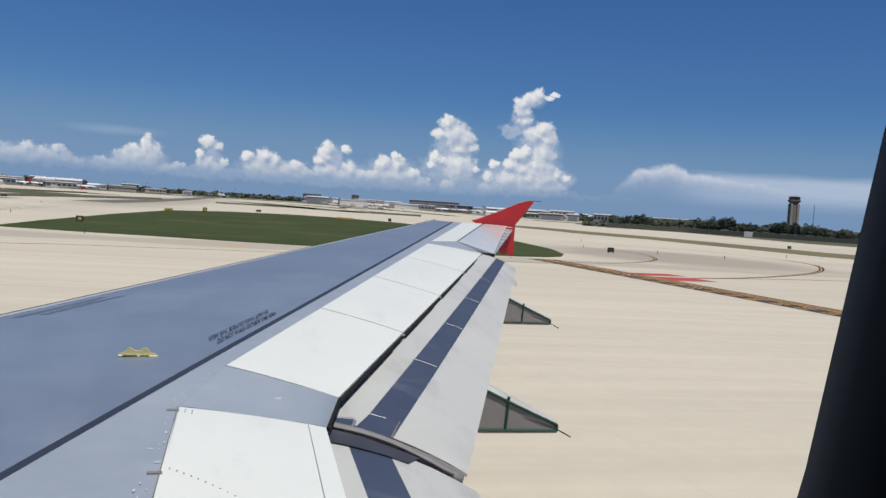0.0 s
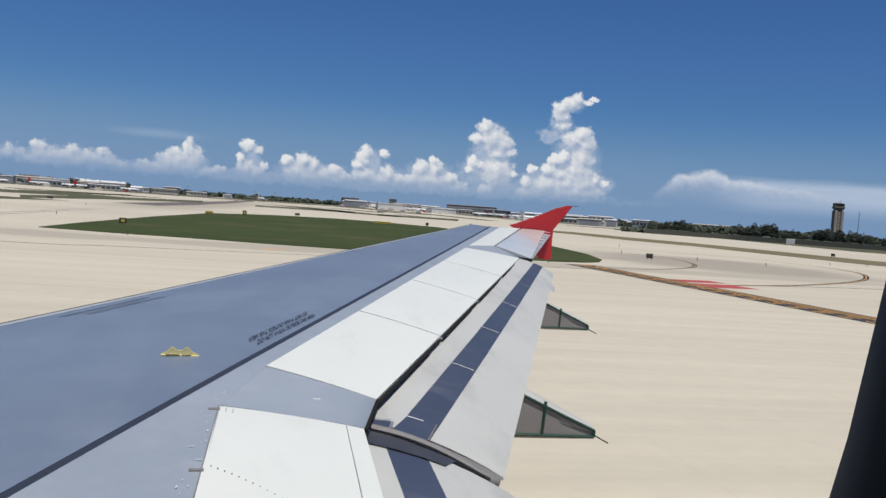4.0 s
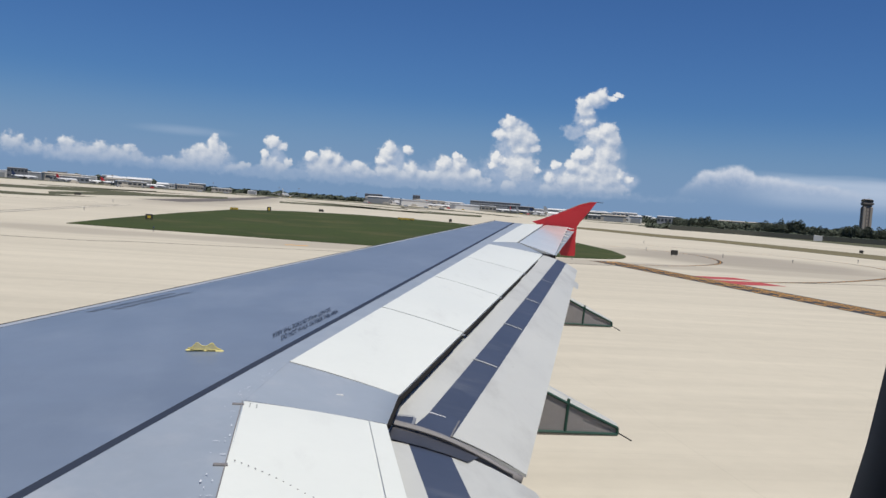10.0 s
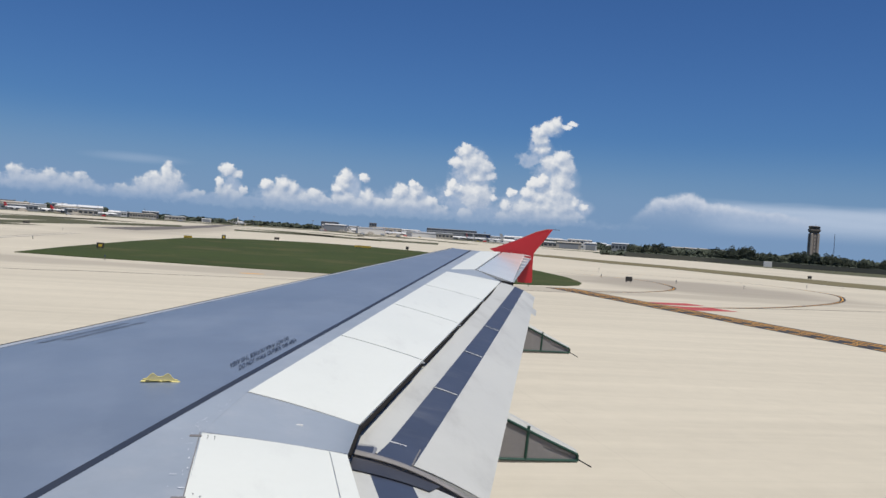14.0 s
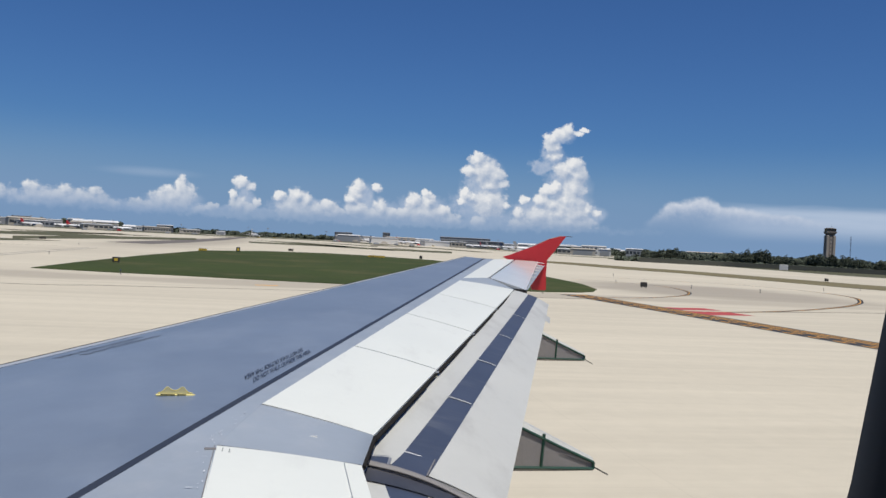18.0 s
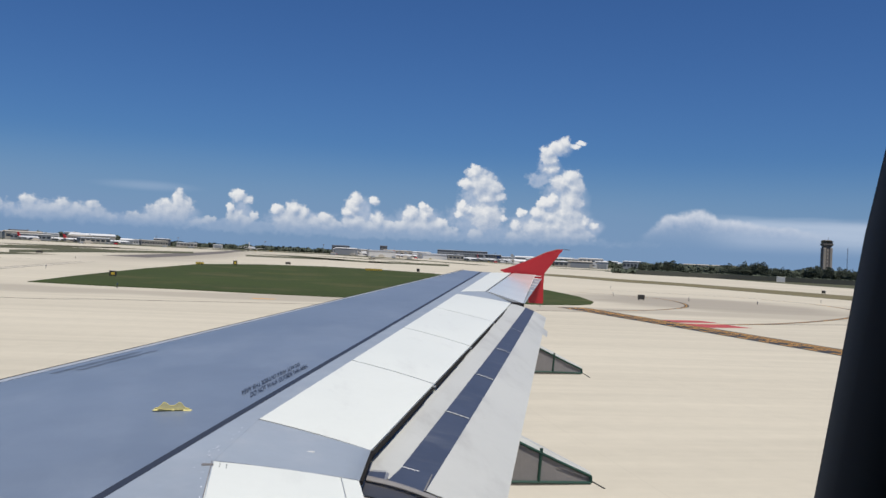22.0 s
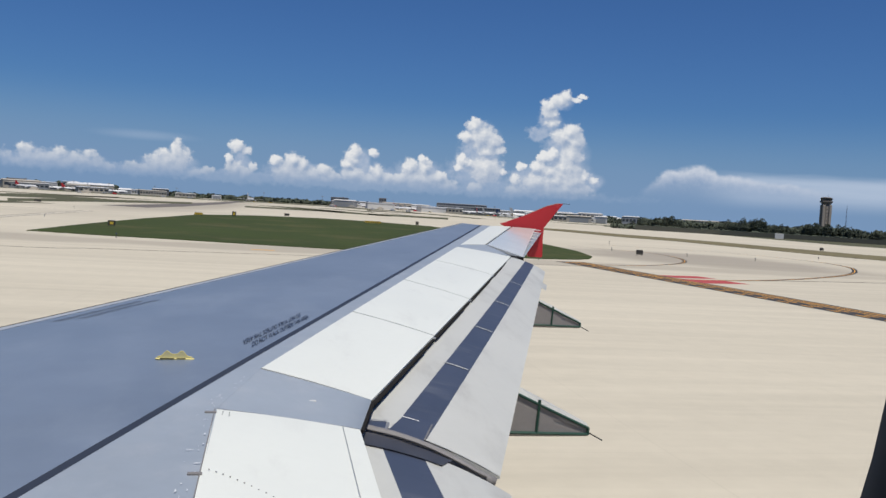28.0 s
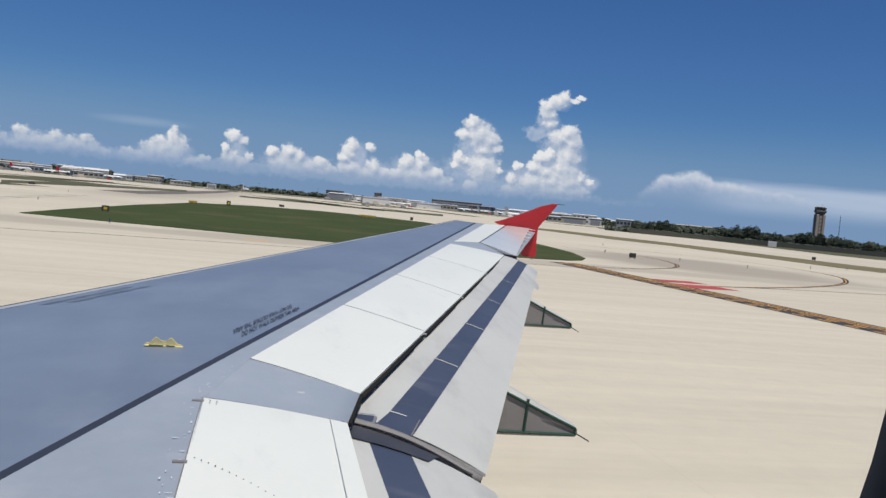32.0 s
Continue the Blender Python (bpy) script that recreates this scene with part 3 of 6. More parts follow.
def curve_through(points, steps=8):
    """A smooth line through (x, y) points."""
    pts = [Vector(p) for p in points]
    out = []
    for i in range(len(pts) - 1):
        p0, p1, p2, p3 = pts[max(i - 1, 0)], pts[i], pts[i + 1], pts[min(i + 2, len(pts) - 1)]
        for j in range(steps):
            t = j / steps
            out.append(0.5 * ((2 * p1) + (p2 - p0) * t + (2 * p0 - 5 * p1 + 4 * p2 - p3) * t * t + (3 * p1 - p0 - 3 * p2 + p3) * t ** 3))
    out.append(pts[-1])
    return out


def polar(az, d):
    return d * math.sin(radians(az)), d * math.cos(radians(az))


def lerp(a, b, t):
    return a + (b - a) * t


# ---- ground ----
def disc(radius, z, sides=96):
    return sheet([(radius * math.cos(2 * math.pi * i / sides), radius * math.sin(2 * math.pi * i / sides)) for i in range(sides)], z)


solo("ground", disc(4600, -0.05), M_EARTH, "dry green-brown airfield ground reaching the horizon", "ground", kind="structure")
# The apron and its taxiways: one broad sheet of pale concrete
APRON = [(-420, -150), (140, -150), (140, 40), (330, 60), (330, 128), (112, 150), (60, 230), (28, 330), (-20, 420), (-160, 560), (-420, 420)]
APRON = levelled(APRON)
solo("pavement", slab(APRON, -0.3, 0.0), M_CONC, "sunlit pale beige concrete taxiway slabs with faint joints", "pavement", kind="structure")
# Parallel runway beyond the strip of grass
RUN = levelled([(34, 345), (60, 210), (66, 194), (72, 175), (79, 163), (83.5, 148), (86.5, 135), (89.5, 122), (94, 115), (200, 109), (700, 105), (700, 140), (340, 150), (150, 160), (129, 165), (123.6, 172),
                (122.6, 190), (121.4, 214), (118, 240), (107, 256), (96, 300), (80, 470), (40, 640), (-60, 700), (-20, 440)])
solo("road", slab(RUN, -0.3, -0.006), M_CONC, "far pale concrete runway beyond the grass strip", "runway", kind="structure")
GRASS_A = [(-21.5, 83.0), (-20.8, 97.5), (-18.2, 129), (-13.5, 166), (-2.6, 180), (10.4, 184), (20, 177), (29.3, 163), (33, 140), (34, 120), (33.5, 102), (32.7, 90), (30.7, 80.4), (28.8, 76.2),
           (27, 74.5), (23.5, 73.3), (14, 73.8), (4.8, 74.9), (-0.9, 76.3), (-8.2, 78.8), (-14, 80.2)]
GRASS_A = levelled(GRASS_A)
solo("grass", slab(GRASS_A, 0.0, 0.06), M_GRASS, "mown dark green grass island between the taxiways", "grass", kind="stuff")
STRIP = levelled([(58, 200), (66.7, 193), (72.6, 174), (79.5, 162), (84, 147), (87, 134), (90, 121), (95, 114), (200, 108), (420, 104), (420, 96), (180, 95), (88, 97), (80, 102),
                  (77.5, 106.5), (75.5, 116.7), (73, 129), (70.4, 143), (64, 153), (59.5, 172), (55, 185)])
solo("grass", slab(STRIP, 0.0, 0.05), M_DRY, "long strip of dry olive grass beside the runway", "grass", kind="stuff")
for pts, lab in (([(-190, 172), (-54, 180), (-46, 200), (-70, 206), (-190, 196)], "narrow dark grass strip between far taxiways"),
                 ([(-220, 262), (-75, 257), (-40, 284), (-62, 318), (-220, 292)], "far grass strip between taxiways"),
                 ([(-40, 480), (24, 440), (44, 385), (60, 392), (40, 470), (-30, 545)], "far dark grass strip by the runway")):
    solo("grass", slab(levelled(pts), 0.0, 0.04), M_EARTH, lab, "grass", kind="stuff")


for pts, lab in (([(-9, 352), (10, 346), (34, 264), (33, 246), (19, 264), (4, 318)], "thin dry grass tongue between far taxiways"),
                 ([(50, 398), (58, 400), (74, 296), (67, 288)], "narrow dry grass strip beside a far taxiway"),
                 ([(-100, 352), (-52, 340), (-44, 350), (-66, 372), (-110, 372)], "dark grass strip on the far side"),
                 ([(-65, 233), (-57, 292), (-30, 336), (-26, 293), (-47, 242), (-56, 201)], "narrow dark grass strip beyond the island"),
                 ([(-10, 314), (24, 302), (21, 272), (-9, 280)], "thin dark grass strip between taxiways"),
                 ([(30, 283), (56, 278), (49, 244), (27, 255)], "thin dry grass strip by the taxiway"),
                 ([(-92, 328), (-65, 390), (-58, 351), (-81, 289)], "far dark grass strip")):
    solo("grass", slab(levelled(pts), 0.0, 0.045), M_EARTH, lab, "grass", kind="stuff")
solo("road", ribbon(levelled([(-33, 205), (-28, 244), (-22, 330), (-17.5, 470)]), 13.0, 0.02), M_RUBBERED, "tyre-darkened strip of far runway concrete", "runway", kind="structure")
# far taxiways and aprons, pale bands between strips of grass
def arc_band(a0, a1, d0, d1, steps=14):
    near = [polar(lerp(a0, a1, i / steps), d0 * (1 + 0.03 * math.sin(i * 1.1))) for i in range(steps + 1)]
    far = [polar(lerp(a0, a1, i / steps), d1 * (1 + 0.02 * math.sin(i * 0.8 + 1))) for i in range(steps + 1)]
    return near + far[::-1]


for a0, a1, d0, d1 in ((-22, -4.5, 640, 735), (-22, 2.0, 790, 900), (-22, 22, 960, 1085), (-2.5, 9.5, 720, 830), (6.5, 21.5, 560, 640), (6.0, 22.0, 700, 860)):
    solo("road", slab(arc_band(a0, a1, d0, d1), -0.3, 0.012), M_CONC, "far pale concrete taxiway band", "taxiway", kind="structure")


# ---- the aircraft that carries the view ----
aircraft = thing("passenger_aircraft", (0, 0, 0), 0, "white passenger aircraft with a grey wing and red wingtip fence", "aircraft")
aircraft.matrix_world = LEAN


def lead(y):
    return Vector((3.267 - 0.52 * (15 - y), y, 4.045 - 0.0615 * (15 - y)))


def hinge(y):
    if y >= 4.075:
        return Vector((-0.035 + 0.3493 * (y - 4.075), y, 3.553 + 0.0427 * (y - 4.075)))
    if y <= 3.42:
        return Vector((-0.19, y, 3.524 + 0.042 * (y - 3.42)))
    f = (y - 3.42) / 0.655
    return Vector((lerp(-0.19, -0.035, f), y, lerp(3.524, 3.553, f)))


def rear(y):
    """The rear edge of the fixed wing and its spoilers."""
    if y > 10.5:
        f = (y - 10.7) / 4.3
        return Vector((lerp(3.168, 4.751, f), y, lerp(3.777, 4.001, f)))
    if y >= 3.88:
        f = (y - 3.88) / 6.58
        return Vector((lerp(0.466, 2.916, f), y, lerp(3.459, 3.753, f)))
    if y <= 3.46:
        return Vector((0.372, y, 3.433 + 0.042 * (y - 3.46)))
    f = (y - 3.46) / 0.42
    return Vector((lerp(0.372, 0.466, f), y, lerp(3.433, 3.459, f)))


def skin(s, y, drop=0.0):
    """The upper skin: s = 0 at the leading edge, 1 at the spoiler hinge."""
    a, b = lead(y), hinge(y)
    fall = b.z - a.z
    return Vector((lerp(a.x, b.x, s), y, b.z - fall * (1 - s) ** 1.9 - drop))


def line_s(y):
    """Where the walk line lies on the skin."""
    x = -0.232 + 0.345 * (y - 3.871)
    a, b = lead(y), hinge(y)
    return (x - a.x) / (b.x - a.x)


STATIONS = [0.12, 0.8, 1.6, 2.4, 3.0, 3.42, 3.75, 4.075, 4.8, 5.7, 6.6, 7.4, 8.2, 9.0, 9.9, 10.7, 11.5, 12.3, 13.1, 13.9, 14.6, 15.0]


def skin_band(s0, s1, ys, steps, lift=0.0):
    verts, faces = [], []
    for i, y in enumerate(ys):
        a = s0(y) if callable(s0) else s0
        b = s1(y) if callable(s1) else s1
        for j in range(steps + 1):
            p = skin(lerp(a, b, j / steps), y)
            verts.append((p.x, p.y, p.z + lift))
        if i:
            o = (i - 1) * (steps + 1)
            for j in range(steps):
                faces.append((o + j, o + j + 1, o + j + steps + 2, o + j + steps + 1))
    return verts, faces


def line_at(shift):
    """Share of the chord at a fixed distance from the walk line."""
    return lambda y: line_s(y) + shift / (hinge(y).x - lead(y).x)


top = skin_band(0.064, line_at(-0.023), STATIONS, 14)
part("wing_skin", top, aircraft, "weathered blue-grey painted wing skin with sky sheen painted in", M_WING, True)
part("walk_line", skin_band(line_at(-0.023), line_at(0.018), STATIONS, 1, 0.0), aircraft, "dark painted walkway boundary line", M_LINE)
part("aft_skin", skin_band(line_at(0.018), 1.0, STATIONS, 4), aircraft, "paler grey wing skin behind the walk line", M_WING_AFT, True)


def slat_ring(y):
    """Nose of the wing in section."""
    a, b = lead(y), hinge(y)
    c = b.x - a.x
    t = 0.05 * c + 0.03
    pts = [skin(0.058, y), skin(0.035, y), skin(0.012, y), skin(0.0, y)]
    pts += [a + Vector((-0.004 * c, 0, -0.35 * t)), a + Vector((0.004 * c, 0, -0.8 * t)), a + Vector((0.05 * c, 0, -1.25 * t)), a + Vector((0.12 * c, 0, -1.5 * t))]
    return pts


part("slat", loft([slat_ring(y) for y in STATIONS], closed=False), aircraft, "pale grey leading edge slat", M_SLAT, True)
part("slat_gap", skin_band(0.057, 0.065, STATIONS, 1, -0.001), aircraft, "thin dark gap behind the slat", M_DARK)


def under_ring(y):
    a, h, r = lead(y), hinge(y), rear(y)
    c = r.x - a.x
    t = 0.105 * c
    return [a + Vector((0.12 * (h.x - a.x), 0, -1.5 * (0.05 * (h.x - a.x) + 0.03))), a + Vector((0.35 * c, 0, -t)), a + Vector((0.65 * c, 0, -0.8 * t)), r + Vector((-0.02, 0, -0.06))]


part("lower_skin", loft([under_ring(y) for y in STATIONS], closed=False), aircraft, "grey underside of the wing", M_WING_AFT, True)
tip = [skin(s, 15.0) for s in (0.0, 0.1, 0.3, 0.6, 1.0)] + [rear(15.0)] + under_ring(15.0)[::-1]
part("tip_rib", ([tuple(p) for p in tip], [tuple(range(len(tip)))]), aircraft, "", M_WING_AFT)
part("slat_edge", loft([[lead(y) + Vector((-0.006, 0, 0.0)), lead(y) + Vector((0.012, 0, 0.006)), lead(y) + Vector((0.0, 0, -0.03))] for y in STATIONS], closed=False), aircraft, "dark leading edge line", M_LINE)
# near-black sheet under the spoilers, the cove's shade put into its colour
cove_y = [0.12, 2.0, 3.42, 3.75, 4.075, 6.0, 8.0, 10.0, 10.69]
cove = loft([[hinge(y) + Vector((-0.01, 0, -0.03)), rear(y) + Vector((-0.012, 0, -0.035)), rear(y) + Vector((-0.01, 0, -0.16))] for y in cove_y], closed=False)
part("flap_cove", cove, aircraft, "near-black sheet painting the shade in front of the flaps", M_DARK)


def panel(name, corners, thick, mat, label, bulge=0.006, steps=6, edge=0.004, cross=6):
    """A thin curved panel between four corners: front near, front far, rear far, rear near."""
    a, b, c, d = [Vector(p) for p in corners]
    n = (b - a).cross(d - a).normalized()
    n = n if n.z > 0 else -n
    grid = []
    for i in range(cross + 1):
        u = i / cross
        line = []
        for j in range(steps + 1):
            v = j / steps
            line.append(a.lerp(b, u).lerp(d.lerp(c, u), v) + n * (bulge * 4 * v * (1 - v)))
        grid.append(line)
    verts = [tuple(p) for line in grid for p in line] + [tuple(p - n * thick) for line in grid for p in line]
    w, o = steps + 1, (cross + 1) * (steps + 1)
    faces = []
    for i in range(cross):
        for j in range(steps):
            q = i * w + j
            faces += [(q, q + w, q + w + 1, q + 1), (q + o, q + 1 + o, q + w + 1 + o, q + w + o)]
    rim = [i * w for i in range(cross + 1)] + [cross * w + j for j in range(1, w)] + [i * w + steps for i in range(cross - 1, -1, -1)] + [j for j in range(steps - 1, 0, -1)]
    for p, q in zip(rim, rim[1:] + rim[:1]):
        faces.append((p, p + o, q + o, q))
    return part(name, (verts, faces), aircraft, label, mat)


def on(line, y, lift=0.0):
    p = line(y)
    return Vector((p.x, p.y, p.z + lift))


GAP = 0.008
HINGE_Y = [4.075, 5.69, 7.37, 9.02, 10.679]
REAR_Y = [3.86, 5.37, 6.93, 8.55, 10.46]
for i in range(4):
    y0, y1 = HINGE_Y[i] + GAP, HINGE_Y[i + 1] - GAP
    r0, r1 = REAR_Y[i] + GAP, REAR_Y[i + 1] - GAP
    panel("spoiler", (on(hinge, y0), on(hinge, y1), on(rear, r1), on(rear, r0)), 0.02, M_WHITE, "white painted spoiler panel")
# black rubber seals along the trailing edges, over the slot in front of the flap, each stepped at its end
# their near black also paints the spoiler shadow in the slot
for i in range(4):
    r0, r1 = REAR_Y[i] + 0.02, REAR_Y[i + 1] - 0.02
    cut = r1 - 0.32 if i < 3 else r1
    lines = []
    for y, wide in ((r0, 0.015), (lerp(r0, cut, 0.33), 0.015), (lerp(r0, cut, 0.66), 0.015), (cut - 0.01, 0.015), (cut, 0.009), (r1, 0.009)):
        p = rear(y)
        lines.append([p + Vector((-0.01, 0, -0.012)), p + Vector((wide * 0.5, 0, -0.016)), p + Vector((wide, -0.004, -0.022)), p + Vector((wide, -0.004, -0.030)), p + Vector((-0.01, 0, -0.03))])
    part("trailing_edge_seal", loft(lines), aircraft, "dark rubber seal with the slot shadow in its colour", M_EDGE)
    if i < 3:
        p = rear(r1 - 0.02)
        part("seal_clip", block(p.x - 0.012, p.y - 0.012, p.z - 0.012, p.x + 0.02, p.y, p.z - 0.004), aircraft, "small pale metal clip", M_SLAT)
first = panel("spoiler", ((-0.19, 0.5, 3.405), (-0.195, 3.413, 3.5235), (0.372, 3.455, 3.433), (0.372, 0.5, 3.31)), 0.02, M_WHITE, "white painted inboard spoiler panel with rivets")
kink = []
for i in range(8):
    f = i / 7
    a = hinge(lerp(3.419, 4.070, f))
    b = Vector((0.374, 3.461, 3.433)).lerp(Vector((0.462, 3.868, 3.458)), f)
    kink.append([a + Vector((-0.004, 0, 0))] + [a.lerp(b, g) + Vector((0, 0, 0.004 * 4 * g * (1 - g))) for g in (0.2, 0.4, 0.6, 0.8, 1.0)] + [b + Vector((0.004, 0, -0.07))])
part("kink_seal", tube([(0.381, 3.462, 3.421), (0.425, 3.665, 3.433), (0.470, 3.868, 3.447)], 0.010, 8), aircraft, "dark rubber seal with the slot shadow in its colour behind the fixed panel", M_EDGE)
part("kink_panel", loft(kink, closed=False), aircraft, "grey fixed panel between the spoilers", M_WING_AFT, True)
panel("end_panel", (on(hinge, 10.69), on(hinge, 10.98), (2.735, 11.03, 3.856), (2.93, 10.49, 3.754)), 0.02, M_WING_AFT, "grey fixed panel outboard of the spoilers", 0.003)
# aileron and the fixed white skin in front of it
AIL0, AIL1 = Vector((2.74, 11.05, 3.860)), Vector((4.16, 14.92, 4.022))
AIL2, AIL3 = Vector((4.585, 14.92, 4.006)), Vector((3.13, 10.66, 3.742))
panel("aileron_shroud", (on(hinge, 10.99), on(hinge, 14.98), AIL1 + Vector((-0.016, 0.05, 0.004)), AIL0 + Vector((-0.016, 0, 0))), 0.02, M_WHITE, "white fixed skin ahead of the aileron", 0.002)
panel("aileron", (AIL0 + Vector((0.012, 0, 0)), AIL1, AIL2, AIL3), 0.03, M_AIL, "white painted aileron", 0.003)
for i in range(6):
    p = AIL2.lerp(AIL3, 0.03 + 0.115 * i)
    part("static_wick", tube([p + Vector((-0.02, 0, -0.004)), p + Vector((0.115 - 0.008 * i, 0.02, -0.016))], 0.011 if i < 4 else 0.008, 6, 0.5), aircraft, "short pale static discharge wick", M_WPAINT)
# outboard flap, with a blue-grey band along it
F0, F1, T0, T1 = Vector((0.405, 3.73, 3.396)), Vector((2.985, 10.46, 3.732)), Vector((0.993, 3.55, 3.205)), Vector((3.355, 10.4, 3.585))


def flap_strip(name, a0, a1, v0, v1, mat, label, b0=F0, b1=F1, c0=T0, c1=T1, cross=24):
    """A spanwise strip of a flap's curved upper skin; a and v give its chordwise share at both ends."""
    steps = 4
    verts, faces = [], []
    n = ((b1 - b0).cross(c0 - b0)).normalized()
    n = n if n.z > 0 else -n
    for i in range(cross + 1):
        u = i / cross
        f, t = b0.lerp(b1, u), c0.lerp(c1, u)
        lo, hi = lerp(a0, v0, u), lerp(a1, v1, u)
        for j in range(steps + 1):
            s = lerp(lo, hi, j / steps)
            p = f.lerp(t, s) + n * (0.055 * (f - t).length * 4 * s * (1 - s) * 0.8)
            verts.append(tuple(p))
        if i:
            o = (i - 1) * (steps + 1)
            for j in range(steps):
                faces.append((o + j, o + steps + 1 + j, o + steps + 2 + j, o + j + 1))
    return part(name, (verts, faces), aircraft, label, mat, True)


flap_strip("flap_front", -0.15, 0.215, -0.15, 0.30, M_FLAP, "dirty white front of the outboard flap")
flap_strip("flap_band", 0.215, 0.455, 0.30, 0.60, M_STRIPE, "dark blue-grey band along the flap")
flap_strip("flap_rear", 0.455, 1.0, 0.60, 1.0, M_FLAP, "streaked dirty white rear of the outboard flap")
body = loft([[b.lerp(c, -0.15) + Vector((0, 0, -0.02)), b.lerp(c, 0.3) + Vector((0, 0, -0.10)), c + Vector((0, 0, -0.012))] for b, c in ((F0, T0), (F1, T1))], closed=False)
part("flap_underside", body, aircraft, "", M_FLAP)
for u in (0.0, 1.0):
    b, c = F0.lerp(F1, u), T0.lerp(T1, u)
    n = Vector((0, 0, 1))
    side = [b.lerp(c, s) + n * (0.05 * (b - c).length * 4 * s * (1 - s) * 0.8) for s in (-0.15, 0.0, 0.25, 0.5, 0.75, 1.0)] + [c + n * -0.012, b.lerp(c, 0.3) + n * -0.10, b.lerp(c, -0.15) + n * -0.02]
    part("flap_end", ([tuple(p) for p in side], [tuple(range(len(side)))]), aircraft, "", M_FLAP)
# inboard flap
G0, G1, U0, U1 = Vector((0.385, 0.6, 3.25)), Vector((0.385, 3.545, 3.380)), Vector((1.00, 0.6, 3.03)), Vector((1.00, 3.40, 3.178))
flap_strip("inboard_flap_front", -0.12, 0.17, -0.12, 0.12, M_FLAP, "dirty white front of the inboard flap", G0, G1, U0, U1, 8)
flap_strip("inboard_flap_band", 0.17, 0.43, 0.12, 0.39, M_STRIPE, "dark blue-grey band along the inboard flap", G0, G1, U0, U1, 8)
flap_strip("inboard_flap_rear", 0.43, 1.0, 0.39, 1.0, M_FLAP, "white rear of the inboard flap", G0, G1, U0, U1, 8)
flap_strip("inboard_flap_cap", -0.12, 0.50, -0.12, 0.62, M_CAP, "dark worn metal end of the inboard flap", G1 + Vector((0, -0.115, 0.002)), G1 + Vector((0.0, 0.075, 0.005)), U1 + Vector((0, -0.075, 0.002)), U1 + Vector((0, 0.045, 0.005)), 4)
# seal that bridges the two flaps
arc = []
for i in range(15):
    s = i / 14
    p = F0.lerp(T0, s * 0.97) + Vector((-0.03 * (1 - s) - 0.01, -0.045, 0.034 * math.sin(math.pi * min(1, s * 1.1)) - 0.020))
    arc.append(p)
part("flap_seal", tube(arc, 0.030, 10, 0.7), aircraft, "dark grey rubber and metal seal between the flaps", M_SEAL, True)
part("seal_rim", tube([p + Vector((0.0, 0.036, 0.012)) for p in arc[:8]], 0.008, 8, 0.4), aircraft, "pale worn metal edge of the flap seal", M_WORN, True)
part("seal_rim", tube([p + Vector((0.0, -0.027, 0.016)) for p in arc[1:-1]], 0.005, 8), aircraft, "worn metal bead on the flap seal", M_SEAL, True)
# black filler tube in place of the shadow gap below the seal
lip = [p + Vector((0.0, -0.066, -0.030)) for p in arc]
part("seal_lip", tube(lip, 0.024, 10, 0.6), aircraft, "black lip put in as the shadow gap under the flap seal", M_BLACK, True)
tab = flap_strip("trailing_tab", 1.0, 1.13, 1.0, 1.13, M_FLAP, "small pale tab on the flap trailing edge", F0.lerp(F1, 0.80), F0.lerp(F1, 0.86), T0.lerp(T1, 0.80), T0.lerp(T1, 0.86), 2)

# wingtip fence: a swept upper fin and a lower fin
FENCE = [(3.95, 4.07), (4.06, 4.10), (4.40, 4.235), (4.80, 4.42), (5.00, 4.478), (5.10, 4.484), (5.08, 4.45), (4.86, 4.16), (4.765, 4.03), (4.757, 3.80), (4.768, 3.515), (4.745, 3.497),
         (4.56, 3.497), (4.505, 3.505), (4.48, 3.60), (4.42, 3.78), (4.25, 3.94), (4.05, 4.02)]
fin = loft([[(x, 14.985, z) for x, z in FENCE], [(x, 15.0, z) for x, z in FENCE], [(x, 15.02, z) for x, z in FENCE], [(x, 15.035, z) for x, z in FENCE]])
part("wingtip_fence", fin, aircraft, "red painted wingtip fence", M_RED)
for x, z in ((5.10, 4.483),):
    part("static_wick", tube([(x, 15.01, z), (x + 0.13, 15.01, z - 0.005)], 0.006, 6), aircraft, "thin dark static discharge wick", M_BLACK)
part("fence_edge", tube([(4.42, 15.01, 4.243), (4.80, 15.01, 4.421), (5.00, 15.01, 4.479), (5.10, 15.01, 4.482), (4.98, 15.01, 4.31), (4.86, 15.01, 4.16)], 0.011, 6), aircraft, "dark worn edge of the wingtip fence", M_SEAL)


